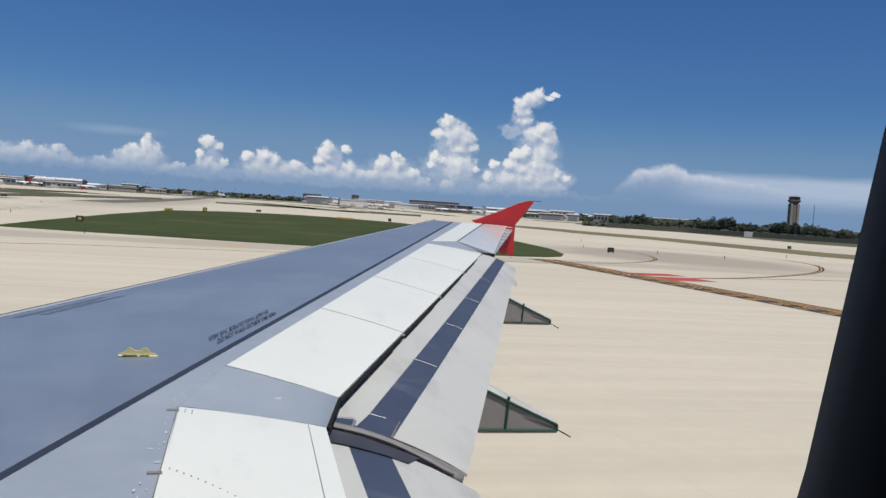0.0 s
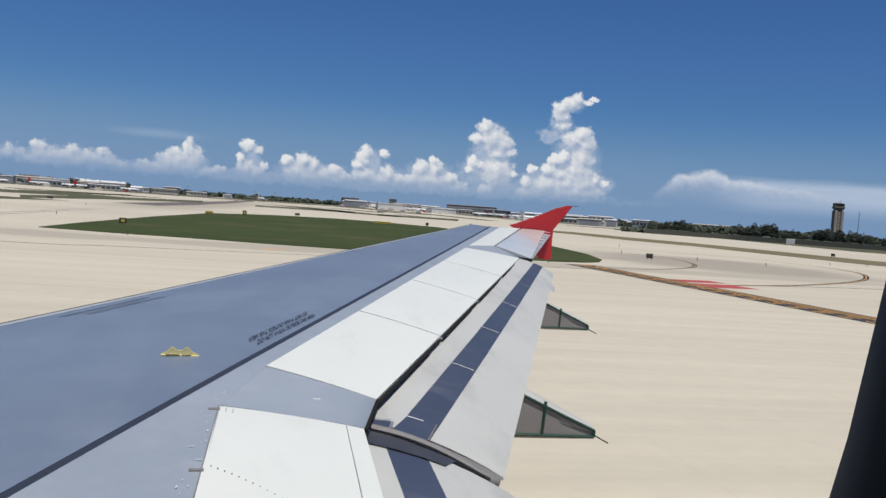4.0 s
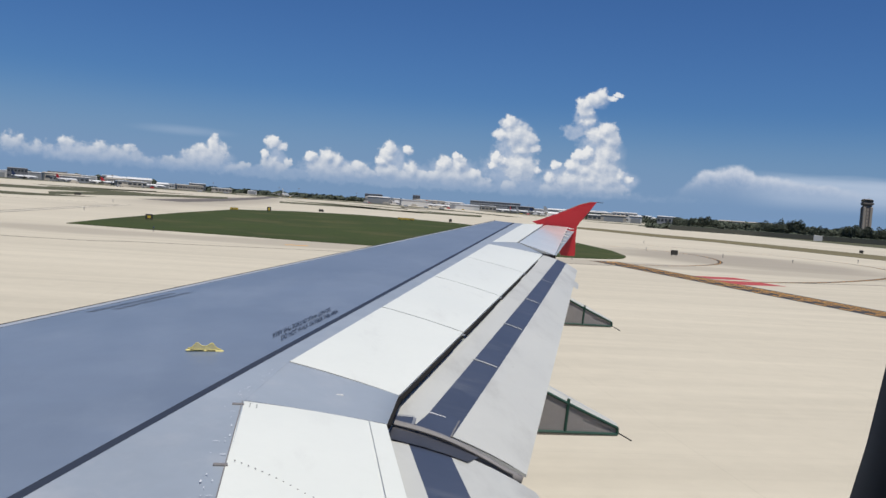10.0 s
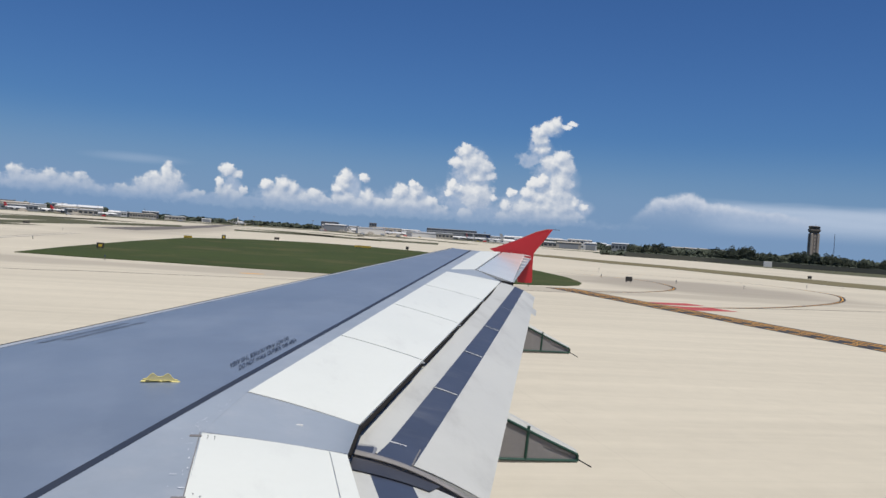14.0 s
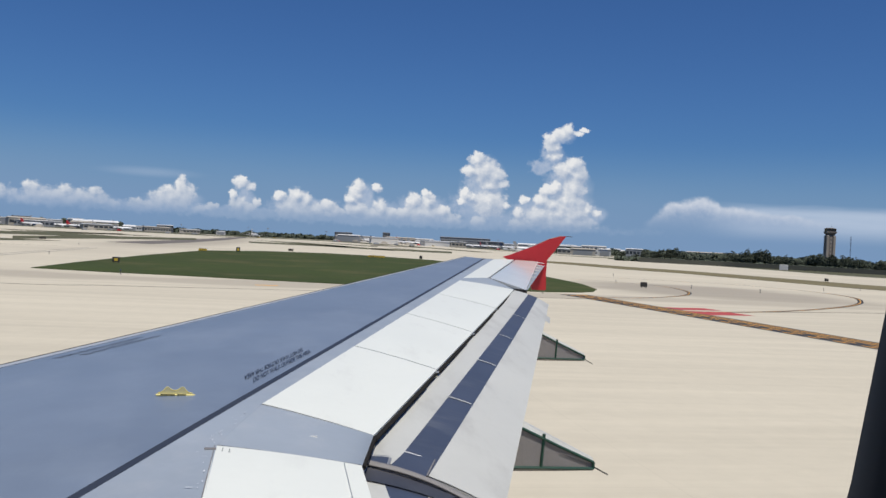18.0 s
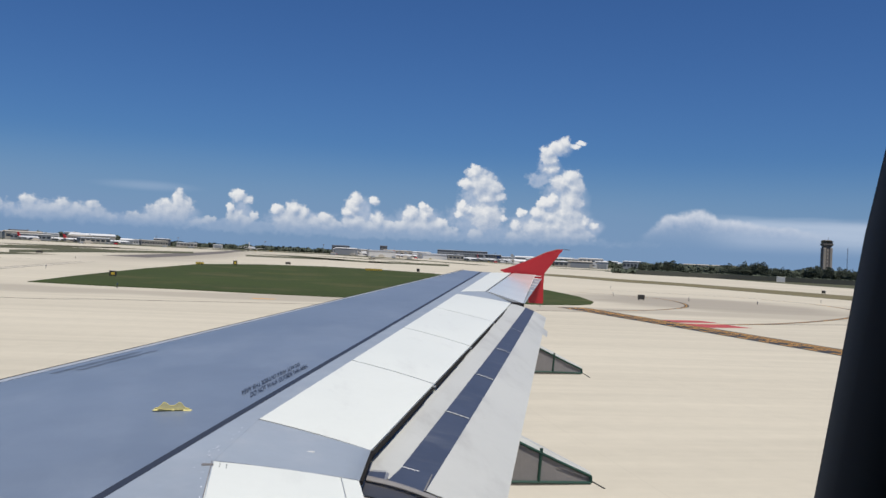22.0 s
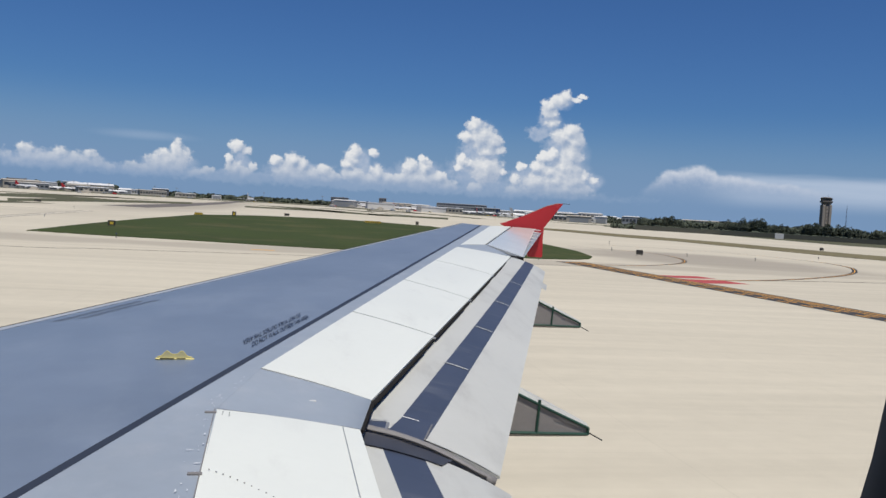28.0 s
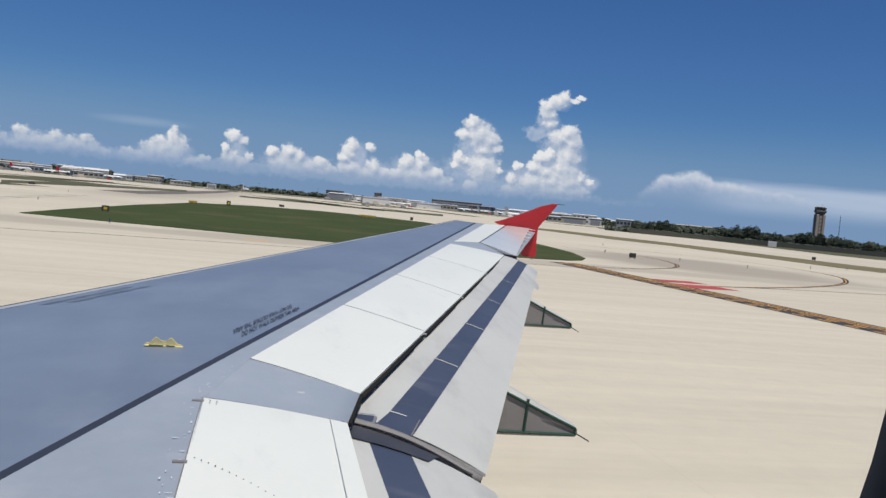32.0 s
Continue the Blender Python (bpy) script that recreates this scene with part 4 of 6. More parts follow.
def fairing(y, rear_x, rear_z0, rear_z1, start_x, start_z0, start_z1, half, label):
    """A canoe fairing under a flap, with green sealant along its edges."""
    rings = []
    for f in (-1.6, -1.1, -0.5, 0.0, 0.5, 0.9, 1.0):
        x = lerp(start_x, rear_x, f)
        hi, lo = lerp(start_z0, rear_z0, f), lerp(start_z1, rear_z1, f)
        w = half * (1.0 if f < 0.2 else lerp(1.0, 0.45, (f - 0.2) / 0.8))
        if f < -0.6:
            hi, lo = hi - 0.10, lo - 0.02
            w *= 0.8
        e = 0.25 * w
        rings.append([(x, y - w, lo + e), (x, y - w, hi - e), (x, y - w + e, hi), (x, y + w - e, hi), (x, y + w, hi - e), (x, y + w, lo + e), (x, y + w - e, lo), (x, y - w + e, lo)])
    body = part("flap_track_fairing", loft(rings), aircraft, label, M_FAIR)
    cover = loft([[(r[1][0], r[1][1] - 0.001, r[1][2] + 0.004), (r[2][0], r[2][1], r[2][2] + 0.008), (r[3][0], r[3][1], r[3][2] + 0.008), (r[4][0], r[4][1] + 0.001, r[4][2] + 0.004)] for r in rings[2:]], closed=False)
    part("top_cover", cover, body, "white painted top of the fairing", M_FLAP)
    g = []
    near = [Vector(r[1]) + Vector((0, -0.004, -0.004)) for r in rings[2:]]
    foot = [Vector(r[0]) + Vector((0, -0.004, 0.004)) for r in rings[2:]]
    band = 0.010
    for chain, name in ((near, "sealant_line"), (foot, "sealant_line"), ([near[-1], foot[-1]], "sealant_line"), ([near[1].lerp(near[2], 0.55) + Vector((0, 0, 0.03)), foot[1].lerp(foot[2], 0.5)], "sealant_line")):
        part(name, tube(chain, band, 6), body, "green sealant strip", M_GREEN)
    inner = [near[2].lerp(foot[2], 0.26), near[3].lerp(foot[3], 0.30), near[3].lerp(foot[3], 0.30).lerp(foot[3], 0.75)]
    part("panel_seam", tube([q + Vector((0, -0.003, 0)) for q in inner], 0.002, 5), body, "thin dark panel seam", M_SEAL)
    tail = Vector((rear_x, y, lerp(rear_z1, rear_z0, 0.35)))
    part("static_wick", tube([tail, tail + Vector((0.115, 0.0, -0.06))], 0.0045, 6), body, "thin dark static discharge wick", M_BLACK)
    return body


fairing(5.10, 1.965, 3.035, 2.965, 1.50, 3.262, 2.975, 0.10, "grey flap track fairing edged with green sealant")
fairing(8.62, 3.178, 3.212, 3.142, 2.74, 3.42, 3.145, 0.10, "grey outboard flap track fairing edged with green sealant")
# yellow hold-down fitting on the wing: two low humps
humps = [(u, 0.002 + 0.026 * (math.exp(-((u - 0.27) / 0.115) ** 2) + math.exp(-((u - 0.72) / 0.115) ** 2) + 0.42 * math.exp(-((u - 0.5) / 0.16) ** 2))) for u in [i / 32 for i in range(33)]]
hx0 = Vector((-0.52, 4.27, 3.562))
plate = loft([[hx0 + Vector((0.158 * u, -0.001, -0.006)), hx0 + Vector((0.158 * u, -0.001, z)), hx0 + Vector((0.158 * u, 0.001, z)), hx0 + Vector((0.158 * u, 0.001, -0.006))] for u, z in humps])
fitting = part("hold_down_fitting", plate, aircraft, "pale yellow looped hold-down fitting", M_YGREY)
part("rim", tube([hx0 + Vector((0.158 * u, 0, z)) for u, z in humps], 0.0022, 6), fitting, "pale yellow rim", M_YELLOW, True)
part("base_strip", block(-0.528, 4.252, 3.5535, -0.350, 4.278, 3.5585, 0.002), fitting, "pale yellow base of the fitting", M_YELLOW)
part("slot", block(-0.505, 4.2505, 3.5572, -0.44, 4.253, 3.5605), fitting, "dark slot", M_BLACK)
part("slot", block(-0.43, 4.2505, 3.5572, -0.388, 4.253, 3.5605), fitting, "dark slot", M_BLACK)


def lettering(text, at, across, up, size, wide, tall, name="wing_lettering"):
    """Flat letters on the skin, along across, their tops towards up."""
    c = bpy.data.curves.new(name, "FONT")
    c.body, c.size, c.align_x, c.align_y = text, size, "CENTER", "CENTER"
    c.offset, c.space_character = 0.0004, 0.97
    ob = bpy.data.objects.new(name, c)
    me = bpy.data.meshes.new_from_object(ob)
    bpy.data.objects.remove(ob)
    x, y = across.normalized(), up.normalized()
    m = Matrix((x, y, x.cross(y).normalized())).transposed().to_4x4()
    me.transform(Matrix.Translation(at) @ m @ Matrix.Diagonal((wide, tall, 1.0, 1.0)))
    me.materials.append(M_LINE)
    return part(name, me, aircraft, "dark stencilled walkway warning")


# the walkway warning, written twice, for readers on either side
span = (skin(0.9, 5.7) - skin(0.9, 4.7)).normalized()
# tall slanting stencil letters, leaning outboard along the row
lean = Vector((-0.03, 1.0, 0.043))
for off, y, way in ((-0.090, 5.01, 1), (-0.160, 5.08, -1)):
    at = skin(line_s(y) + off / (hinge(y).x - lead(y).x), y) + Vector((0, 0, 0.006))
    lettering("DO NOT WALK OUTSIDE THIS AREA", at, span * way, lean * way, 0.0515, 1.12, 3.2)

# worn, unreadable stencilling near the leading edge
worn = random.Random(12)
for line, (s0, s1) in enumerate(((0.115, 0.15), (0.17, 0.205))):
    at = 5.68 + 0.05 * line
    while at < 6.45:
        wide = worn.uniform(0.03, 0.075)
        part("worn_lettering", skin_band(s0 + worn.uniform(0, 0.008), s1 - worn.uniform(0, 0.008), [at, at + wide], 1, 0.003), aircraft, "", M_FAINT)
        at += wide + worn.uniform(0.012, 0.03)

# dark metal pads at the inner end of the flap
def flap_point(u, sh, lift=0.003):
    b, c = F0.lerp(F1, u), T0.lerp(T1, u)
    q = b.lerp(c, sh)
    return (q.x, q.y, q.z + 0.0473 * (b - c).length * 4 * sh * (1 - sh) + lift)


def pad(corners, mat, lab, lift=0.003, split=5):
    """A thin plate on the flap between four (span, chord) corners."""
    a, b, c, d = corners
    verts = []
    for j in range(split + 1):
        f = j / split
        verts += [flap_point(lerp(a[0], b[0], f), lerp(a[1], b[1], f), lift), flap_point(lerp(d[0], c[0], f), lerp(d[1], c[1], f), lift)]
    part("end_pad", (verts, [(2 * j, 2 * j + 1, 2 * j + 3, 2 * j + 2) for j in range(split)]), aircraft, lab, mat)


pad(((-0.008, 0.0), (-0.008, 0.19), (0.0075, 0.165), (0.001, 0.02)), M_STRIPE, "dark blue metal pad at the flap root", 0.006)
pad(((0.001, 0.015), (0.0075, 0.165), (0.009, 0.165), (0.0025, 0.015)), M_WORN, "worn pale rim", 0.008)
pad(((-0.006, 0.185), (-0.006, 0.205), (0.006, 0.19), (0.0075, 0.17)), M_WORN, "worn pale rim", 0.007, 2)
pad(((-0.006, 0.21), (-0.006, 0.46), (0.0245, 0.46), (0.0235, 0.235)), M_STRIPE, "dark blue metal pad below the flap band", 0.005)
pad(((0.0235, 0.235), (0.0245, 0.36), (0.0255, 0.36), (0.0247, 0.23)), M_WPAINT, "pale joint line", 0.008, 2)
pad(((-0.004, 0.46), (0.028, 0.452), (0.028, 0.46), (-0.004, 0.47)), M_SEAL, "dark bracket edge", 0.008, 3)
# pale scuffs and chips in the grey paint round the spoiler hinge
chips = random.Random(21)
for _ in range(40):
    y, sh = chips.uniform(2.3, 3.9), 0.996 - abs(chips.gauss(0.0, 0.011))
    if sh > 0.9945:
        continue
    p, q = skin(sh, y), skin(sh, y + 0.1)
    along = (q - p).normalized()
    cross_way = (skin(sh - 0.02, y) - p).normalized()
    long, wide = chips.uniform(0.003, 0.014), chips.uniform(0.001, 0.003)
    if chips.random() < 0.5:
        along, cross_way = cross_way, along
    ring = [p + along * (long * math.cos(a)) + cross_way * (wide * math.sin(a) * chips.uniform(0.6, 1.2)) + Vector((0, 0, 0.005)) for a in [i * math.pi / 4 for i in range(8)]]
    part("paint_chip", ([tuple(v) for v in ring], [tuple(range(8))]), aircraft, "", M_CHIP)
# two small white placards on the fixed panel
for y in (3.70, 3.78):
    part("placard", block(0.165, y, 3.484, 0.205, y + 0.008, 3.492), aircraft, "tiny white placard", M_WPAINT)

# white joint lines across the flap band
for u in (0.185, 0.355, 0.53, 0.72):
    verts, faces = [], []
    for uu in (u - 0.0012, u + 0.0012):
        b, c = F0.lerp(F1, uu), T0.lerp(T1, uu)
        for j in range(5):
            sh = lerp(lerp(0.215, 0.30, uu), lerp(0.455, 0.60, uu), j / 4)
            q = b.lerp(c, sh)
            verts.append((q.x, q.y, q.z + 0.0473 * (b - c).length * 4 * sh * (1 - sh) + 0.003))
    part("joint_line", (verts, [(j, j + 1, j + 6, j + 5) for j in range(4)]), aircraft, "pale joint line", M_FLAP)

# rivet rows, seam and brackets of the inboard spoiler
rivets = []
rnd = random.Random(3)
for i in range(11):
    rivets.append((-0.17 + 0.022 * i, 2.74 - 0.011 * i - 0.0006 * i * i))
for i in range(8):
    rivets.append((0.075 + 0.002 * i, 2.55 - 0.028 * i))
for x, y in [(-0.165, 3.37), (-0.165, 3.34), (-0.14, 3.37), (-0.14, 3.34)] + rivets:
    z = lerp(3.405, 3.5235, (y - 0.5) / 2.913) + lerp(0, -0.092, (x + 0.19) / 0.562) + 0.006
    part("rivet", lathe([(0.0024, -0.002), (0.0024, 0.0006), (0.0012, 0.001)], 6), first, "", M_SEAL).location = (x, y, z)
part("seam", tube([(0.300, 0.6, 3.336), (0.300, 3.44, 3.4525)], 0.0012, 4), first, "", M_FLAP)
for y in (3.36, 2.70):
    part("hinge_bracket", block(-0.232, y - 0.007, 3.49 + 0.04 * (y - 3.4), -0.188, y + 0.007, 3.529 + 0.04 * (y - 3.4), 0.002), first, "dark worn hinge bracket", M_SEAL)
# thin strip whose colour draws the shadow along the hinge edge
part("edge_gap", tube([(-0.193, 0.6, 3.4105), (-0.197, 3.41, 3.5245)], 0.0020, 5), first, "dark strip drawn as the shadow line along the spoiler hinge", M_SEAL)

# fuselage shell round the cabin, with the open window, and its landing gear
FC = (-1.78, 4.15)                      # centre line: y, z
R = 1.98
xs = [-17.0, -16.6, -15.6, -14.0, -12.0, -6.0, -0.6, -0.17, 0.25, 0.6, 6.0, 12.0, 15.5, 18.0, 20.0]
rad = [0.12, 0.5, 1.05, 1.55, R, R, R, R, R, R, R, R, 1.6, 1.0, 0.35]
angs = [-178, -150, -120, -90, -60, -30, -12, -1.5, 11.5, 24, 50, 75, 100, 130, 160]
verts, faces = [], []
for x, r in zip(xs, rad):
    lift = 0.0 if x < 12 else (R - r) * 0.7
    for a in angs:
        verts.append((x, FC[0] + r * math.cos(radians(a)), FC[1] + lift + r * math.sin(radians(a))))
na = len(angs)
for i in range(len(xs) - 1):
    for j in range(na):
        if xs[i] == -0.17 and angs[j] == -1.5:
            continue
        a, b = i * na + j, i * na + (j + 1) % na
        faces.append((a, b, b + na, a + na))
faces += [tuple(range(na)), tuple((len(xs) - 1) * na + j for j in range(na))]
shell = part("fuselage", (verts, faces), aircraft, "white fuselage shell with a cabin window", M_FUSE)
# window surround: rear and front jambs, head and sill, with rounded inner edges
EDGE = [(0.093, 0.152, 4.20), (0.0985, 0.146, 4.265), (0.104, 0.140, 4.308), (0.1139, 0.140, 4.367), (0.128, 0.134, 4.45), (0.150, 0.125, 4.55)]
surround = part("window_surround", tube([(x + 0.0268, y + 0.004, z) for x, y, z in EDGE], 0.0185, 12), aircraft, "dark plastic cabin window surround", M_TRIM, True)
part("jamb", loft([[(x + 0.027, y - 0.012, z), (x + 0.22, y - 0.02, z), (x + 0.22, y + 0.09, z), (x + 0.030, y + 0.02, z)] for x, y, z in EDGE]), surround, "", M_TRIM)
part("jamb", block(-0.32, 0.10, 3.95, -0.19, 0.225, 4.75, 0.01), surround, "", M_TRIM)
part("head", block(-0.32, 0.08, 4.56, 0.32, 0.20, 4.75, 0.01), surround, "", M_TRIM)
part("sill", block(-0.32, 0.12, 3.95, 0.32, 0.225, 4.06, 0.01), surround, "", M_TRIM)


def gear(x, y, top, r, parent, lab):
    leg = part("landing_gear", tube([(x, y, top), (x, y, r)], 0.10, 10), parent, lab, M_STEEL)
    for s in (-1, 1):
        w = part("wheel", lathe([(r * 0.5, -0.14), (r * 0.9, -0.16), (r, -0.10), (r, 0.10), (r * 0.9, 0.16), (r * 0.5, 0.14)], 20, "y"), leg, "black rubber tyre", M_RUBBER, True)
        w.location = (x, y + s * 0.36, r)
    return leg


gear(1.2, 2.0, 3.2, 0.58, aircraft, "main landing gear leg with two wheels")
gear(1.2, -5.5, 3.2, 0.58, aircraft, "main landing gear leg with two wheels")
gear(-11.5, FC[0], 2.4, 0.38, aircraft, "nose landing gear leg with two wheels")


# ---- painted markings ----
HOLD_FROM, HOLD_ALONG = Vector((25.2, 71.2)), Vector((0.122, -0.9925))
HOLD_OUT = Vector((0.9925, 0.122))


def strip_quad(x0, x1, y0, y1, z):
    """A strip of the holding marking: x across it, y along it."""
    corners = [HOLD_FROM + HOLD_OUT * x + HOLD_ALONG * y for x, y in ((x0, y0), (x1, y0), (x1, y1), (x0, y1))]
    return [(*level(c.x, c.y), z) for c in corners], [(0, 1, 2, 3)]


hold = thing("holding_marking", (0, 0, 0), 0, "yellow holding position marking, solid and dashed lines on black", "marking", kind="structure")
part("black_base", strip_quad(-1.35, 1.35, 0, 64, 0.004), hold, "black painted base", M_KPAINT)
for x in (0.18, 0.74):
    part("solid_line", strip_quad(x, x + 0.18, 0, 64, 0.008), hold, "solid yellow line", M_YPAINT)
for k in range(31):
    for x in (-0.98, -0.42):
        part("dash", strip_quad(x, x + 0.18, 1 + k * 1.9, 1.95 + k * 1.9, 0.008), hold, "", M_YPAINT)


def red_block(x, y, w, d, skew, bars):
    t = thing("pavement_sign", (*level(x, y), 0.0), skew, "red painted pavement sign with pale lettering", "marking", kind="structure")
    part("red_base", sheet([(0, 0), (w, 0), (w, d), (0, d)], 0.006), t, "worn red paint", M_RPAINT)
    for i in range(bars):
        part("letter_bar", sheet([(0.35 + i * (w - 0.5) / bars, 0.55), (0.35 + i * (w - 0.5) / bars + 0.45, 0.55), (0.35 + i * (w - 0.5) / bars + 0.45, d - 0.55), (0.35 + i * (w - 0.5) / bars, d - 0.55)], 0.010), t, "", M_PINK)
    return t


red_block(28.6, 53.8, 4.4, 3.0, 12.0, 0)
red_block(28.4, 57.6, 4.2, 2.4, 12.0, 0)
red_block(33.0, 37.0, 3.6, 3.0, 4.0, 3)


def taxi_line(points, label, wide=0.62, yellow=True):
    t = thing("taxi_line", (0, 0, 0), 0, label, "marking", kind="structure")
    line = curve_through(levelled(points), 10)
    part("dark_edge", ribbon(line, wide, 0.003), t, "dark border of the line", M_KPAINT if yellow else M_TAR)
    if yellow:
        part("yellow_line", ribbon(line, wide * 0.2, 0.007), t, "yellow centre stripe", M_YPAINT)
    return t


taxi_line([(25.9, 59.1), (28.4, 56.6), (33.3, 57.4), (40.5, 61.2), (49.6, 68.3), (55.8, 75.3), (60.6, 83.6), (62.0, 93.6), (58.4, 103.6), (50.4, 109.0), (42, 113)], "curved yellow taxi line with dark borders")
taxi_line([(23.8, 70.6), (26.6, 69.1), (31.1, 70.0), (37.6, 75.7), (41.5, 83.1), (43.0, 92.0), (40.6, 98.3), (36, 103)], "curved yellow taxi line with dark borders", 0.5)
taxi_line([(-62, 70), (-40, 66), (-17.3, 62.4), (-12.2, 63.4), (-6.6, 64.0), (-2.8, 64.6), (8, 65.4), (24, 66.0)], "long dark tar joint across the concrete", 0.4, False)
taxi_line([(32.7, 57.3), (38.9, 58.9), (48.7, 60.9), (81.5, 66.5), (131.5, 73.0)], "dark tar joint across the concrete", 0.4, False)
taxi_line([(-218.5, 150.0), (-98.5, 152.0), (-36.5, 160.0)], "dark tar joint across the concrete", 0.8, False)
# the enhanced yellow centre line that curves in behind, and the paired tar lines of the cross runway
bend = curve_through(levelled([(117.5, 62), (101.5, 52), (89.5, 40), (81.5, 28), (76.5, 14), (74.5, 4), (71.5, -10)]), 10)
bent = thing("taxi_line", (0, 0, 0), 0, "broad curved yellow centre line with dashed black borders", "marking", kind="structure")
part("black_base", ribbon(bend, 1.9, 0.003), bent, "black painted base", M_KPAINT)
part("yellow_line", ribbon(bend, 0.45, 0.007), bent, "solid yellow line", M_YPAINT)
for side in (-0.6, 0.6):
    for k in range(20, 56, 3):
        part("dash", ribbon(bend[k:k + 3], 0.2, 0.007, side), bent, "", M_YPAINT)
for x in (-34.9, -33.5):
    taxi_line([(x, 24), (x + 0.7, 70), (x + 1.8, 112), (x + 3.4, 156)], "dark tar line along the cross runway", 0.34, False)
solo("painted_stripe", ribbon(levelled([(-34.2, 24), (-33.5, 70), (-32.4, 112), (-30.8, 156)]), 1.1, 0.002), M_PALE, "pale worn runway stripe between two tar lines", "marking", kind="structure")
for y in (8.0, 10.2):
    taxi_line([(120, y + 6), (160, y), (230, y - 12)], "dark edge of a pale painted stripe", 0.18, False)
# yellow edge dashes by the grass
for x in (-1.6, 14.0):
    solo("edge_dash", sheet(levelled([(x, 69.3), (x + 1.8, 69.4), (x + 1.8, 70.0), (x, 69.9)]), 0.005), M_YPAINT, "faded yellow edge dash on the concrete", "marking", "edge dashes", "structure")

# ---- airfield signs, lights and boxes ----
def inside(x, y, outline):
    hit = False
    for (x0, y0), (x1, y1) in zip(outline, outline[1:] + outline[:1]):
        if (y0 > y) != (y1 > y) and x < (x1 - x0) * (y - y0) / (y1 - y0) + x0:
            hit = not hit
    return hit


def ground_z(x, y):
    if inside(x, y, GRASS_A):
        return 0.06
    if inside(x, y, STRIP):
        return 0.05
    if inside(x, y, APRON):
        return 0.0
    return -0.006 if inside(x, y, RUN) else -0.05


def field_sign(az, d, w, h, face, label, turn=None, lettered=True):
    w, h = 0.95 * w, 0.85 * h
    x, y = polar(az, d)
    t = thing("airfield_sign", (x, y, ground_z(x, y)), -az if turn is None else turn, label, "sign")
    part("housing", block(-w / 2, -0.15, 0.15, w / 2, 0.15, 0.15 + h, 0.03), t, "dark sign housing", M_SIGN)
    part("face_panel", block(-w / 2 + 0.05, -0.17, 0.2, w / 2 - 0.05, -0.152, 0.1 + h), t, "sign face", face)
    for s in (-1, 1):
        part("leg", tube([(s * w * 0.35, 0, 0), (s * w * 0.35, 0, 0.16)], 0.05, 6), t, "", M_STEEL)
    if lettered:
        n = max(2, int(w / 0.45))
        for i in range(n):
            cx = -w / 2 + 0.25 + (w - 0.5) * (i + 0.5) / n
            part("letter_bar", block(cx - 0.11, -0.18, 0.2 + h * 0.12, cx + 0.11, -0.171, 0.06 + h * 0.85), t, "", M_SIGNY if face is M_SIGN else M_SIGN)
    return t


def at_xy(x, y):
    x, y = level(x, y)
    return math.degrees(math.atan2(x, y)), math.hypot(x, y)


field_sign(*at_xy(-17.0, 98.4), 0.9, 0.7, M_SIGN, "black airfield sign with yellow characters in the grass")
field_sign(*at_xy(-12.9, 158), 1.8, 0.6, M_SIGNY, "yellow airfield sign with dark characters")
field_sign(*at_xy(-7.1, 164), 0.95, 1.15, M_SIGN, "black and white distance board in the grass")
field_sign(*at_xy(2.8, 188), 1.5, 0.75, M_SIGN, "dark airfield sign seen from behind", None, False)
field_sign(*at_xy(-51.0, 205), 1.8, 0.7, M_SIGN, "dark airfield sign seen from behind", None, False)
field_sign(*at_xy(18.0, 160), 4.2, 0.6, M_SIGNY, "long yellow and black airfield sign by the grass")
field_sign(*at_xy(27.3, 166), 0.8, 0.9, M_SIGN, "small dark airfield sign in the grass", None, False)
field_sign(*at_xy(88.0, 127.4), 0.9, 0.75, M_SIGN, "dark airfield sign on the grass strip", None, False)
field_sign(*at_xy(88.5, 106), 4.4, 0.75, M_SIGN, "long dark sign housing on the grass strip", None, False)
field_sign(*at_xy(94, 107), 1.6, 0.8, M_SIGN, "dark sign housing on the grass strip", None, False)
field_sign(*at_xy(98.5, 107), 2.6, 0.8, M_SIGN, "dark sign housing on the grass strip", None, False)
field_sign(*at_xy(38.5, 87.0), 0.9, 0.7, M_SIGN, "small dark airfield sign beside the taxiway", None, False)


def edge_light(x, y):
    t = thing("taxiway_light", (*level(x, y), 0.0), 0, "small blue taxiway edge light on a stem", "light", "taxiway edge lights")
    part("stem", lathe([(0.09, 0), (0.09, 0.03), (0.03, 0.05), (0.03, 0.3), (0.06, 0.31)], 8), t, "", M_STEEL)
    part("lens", lathe([(0.06, 0.31), (0.07, 0.36), (0.05, 0.43), (0.01, 0.46)], 8), t, "blue glass lens", M_BLUE)


for x, y in ((-13.1, 78.2), (22.5, 71.6), (39.0, 96), (47.5, 118), (45.5, 90), (51.5, 86), (66, 96), (74, 100), (-28.5, 118), (-36, 170), (91.5, 100), (109.5, 99)):
    edge_light(x, y)


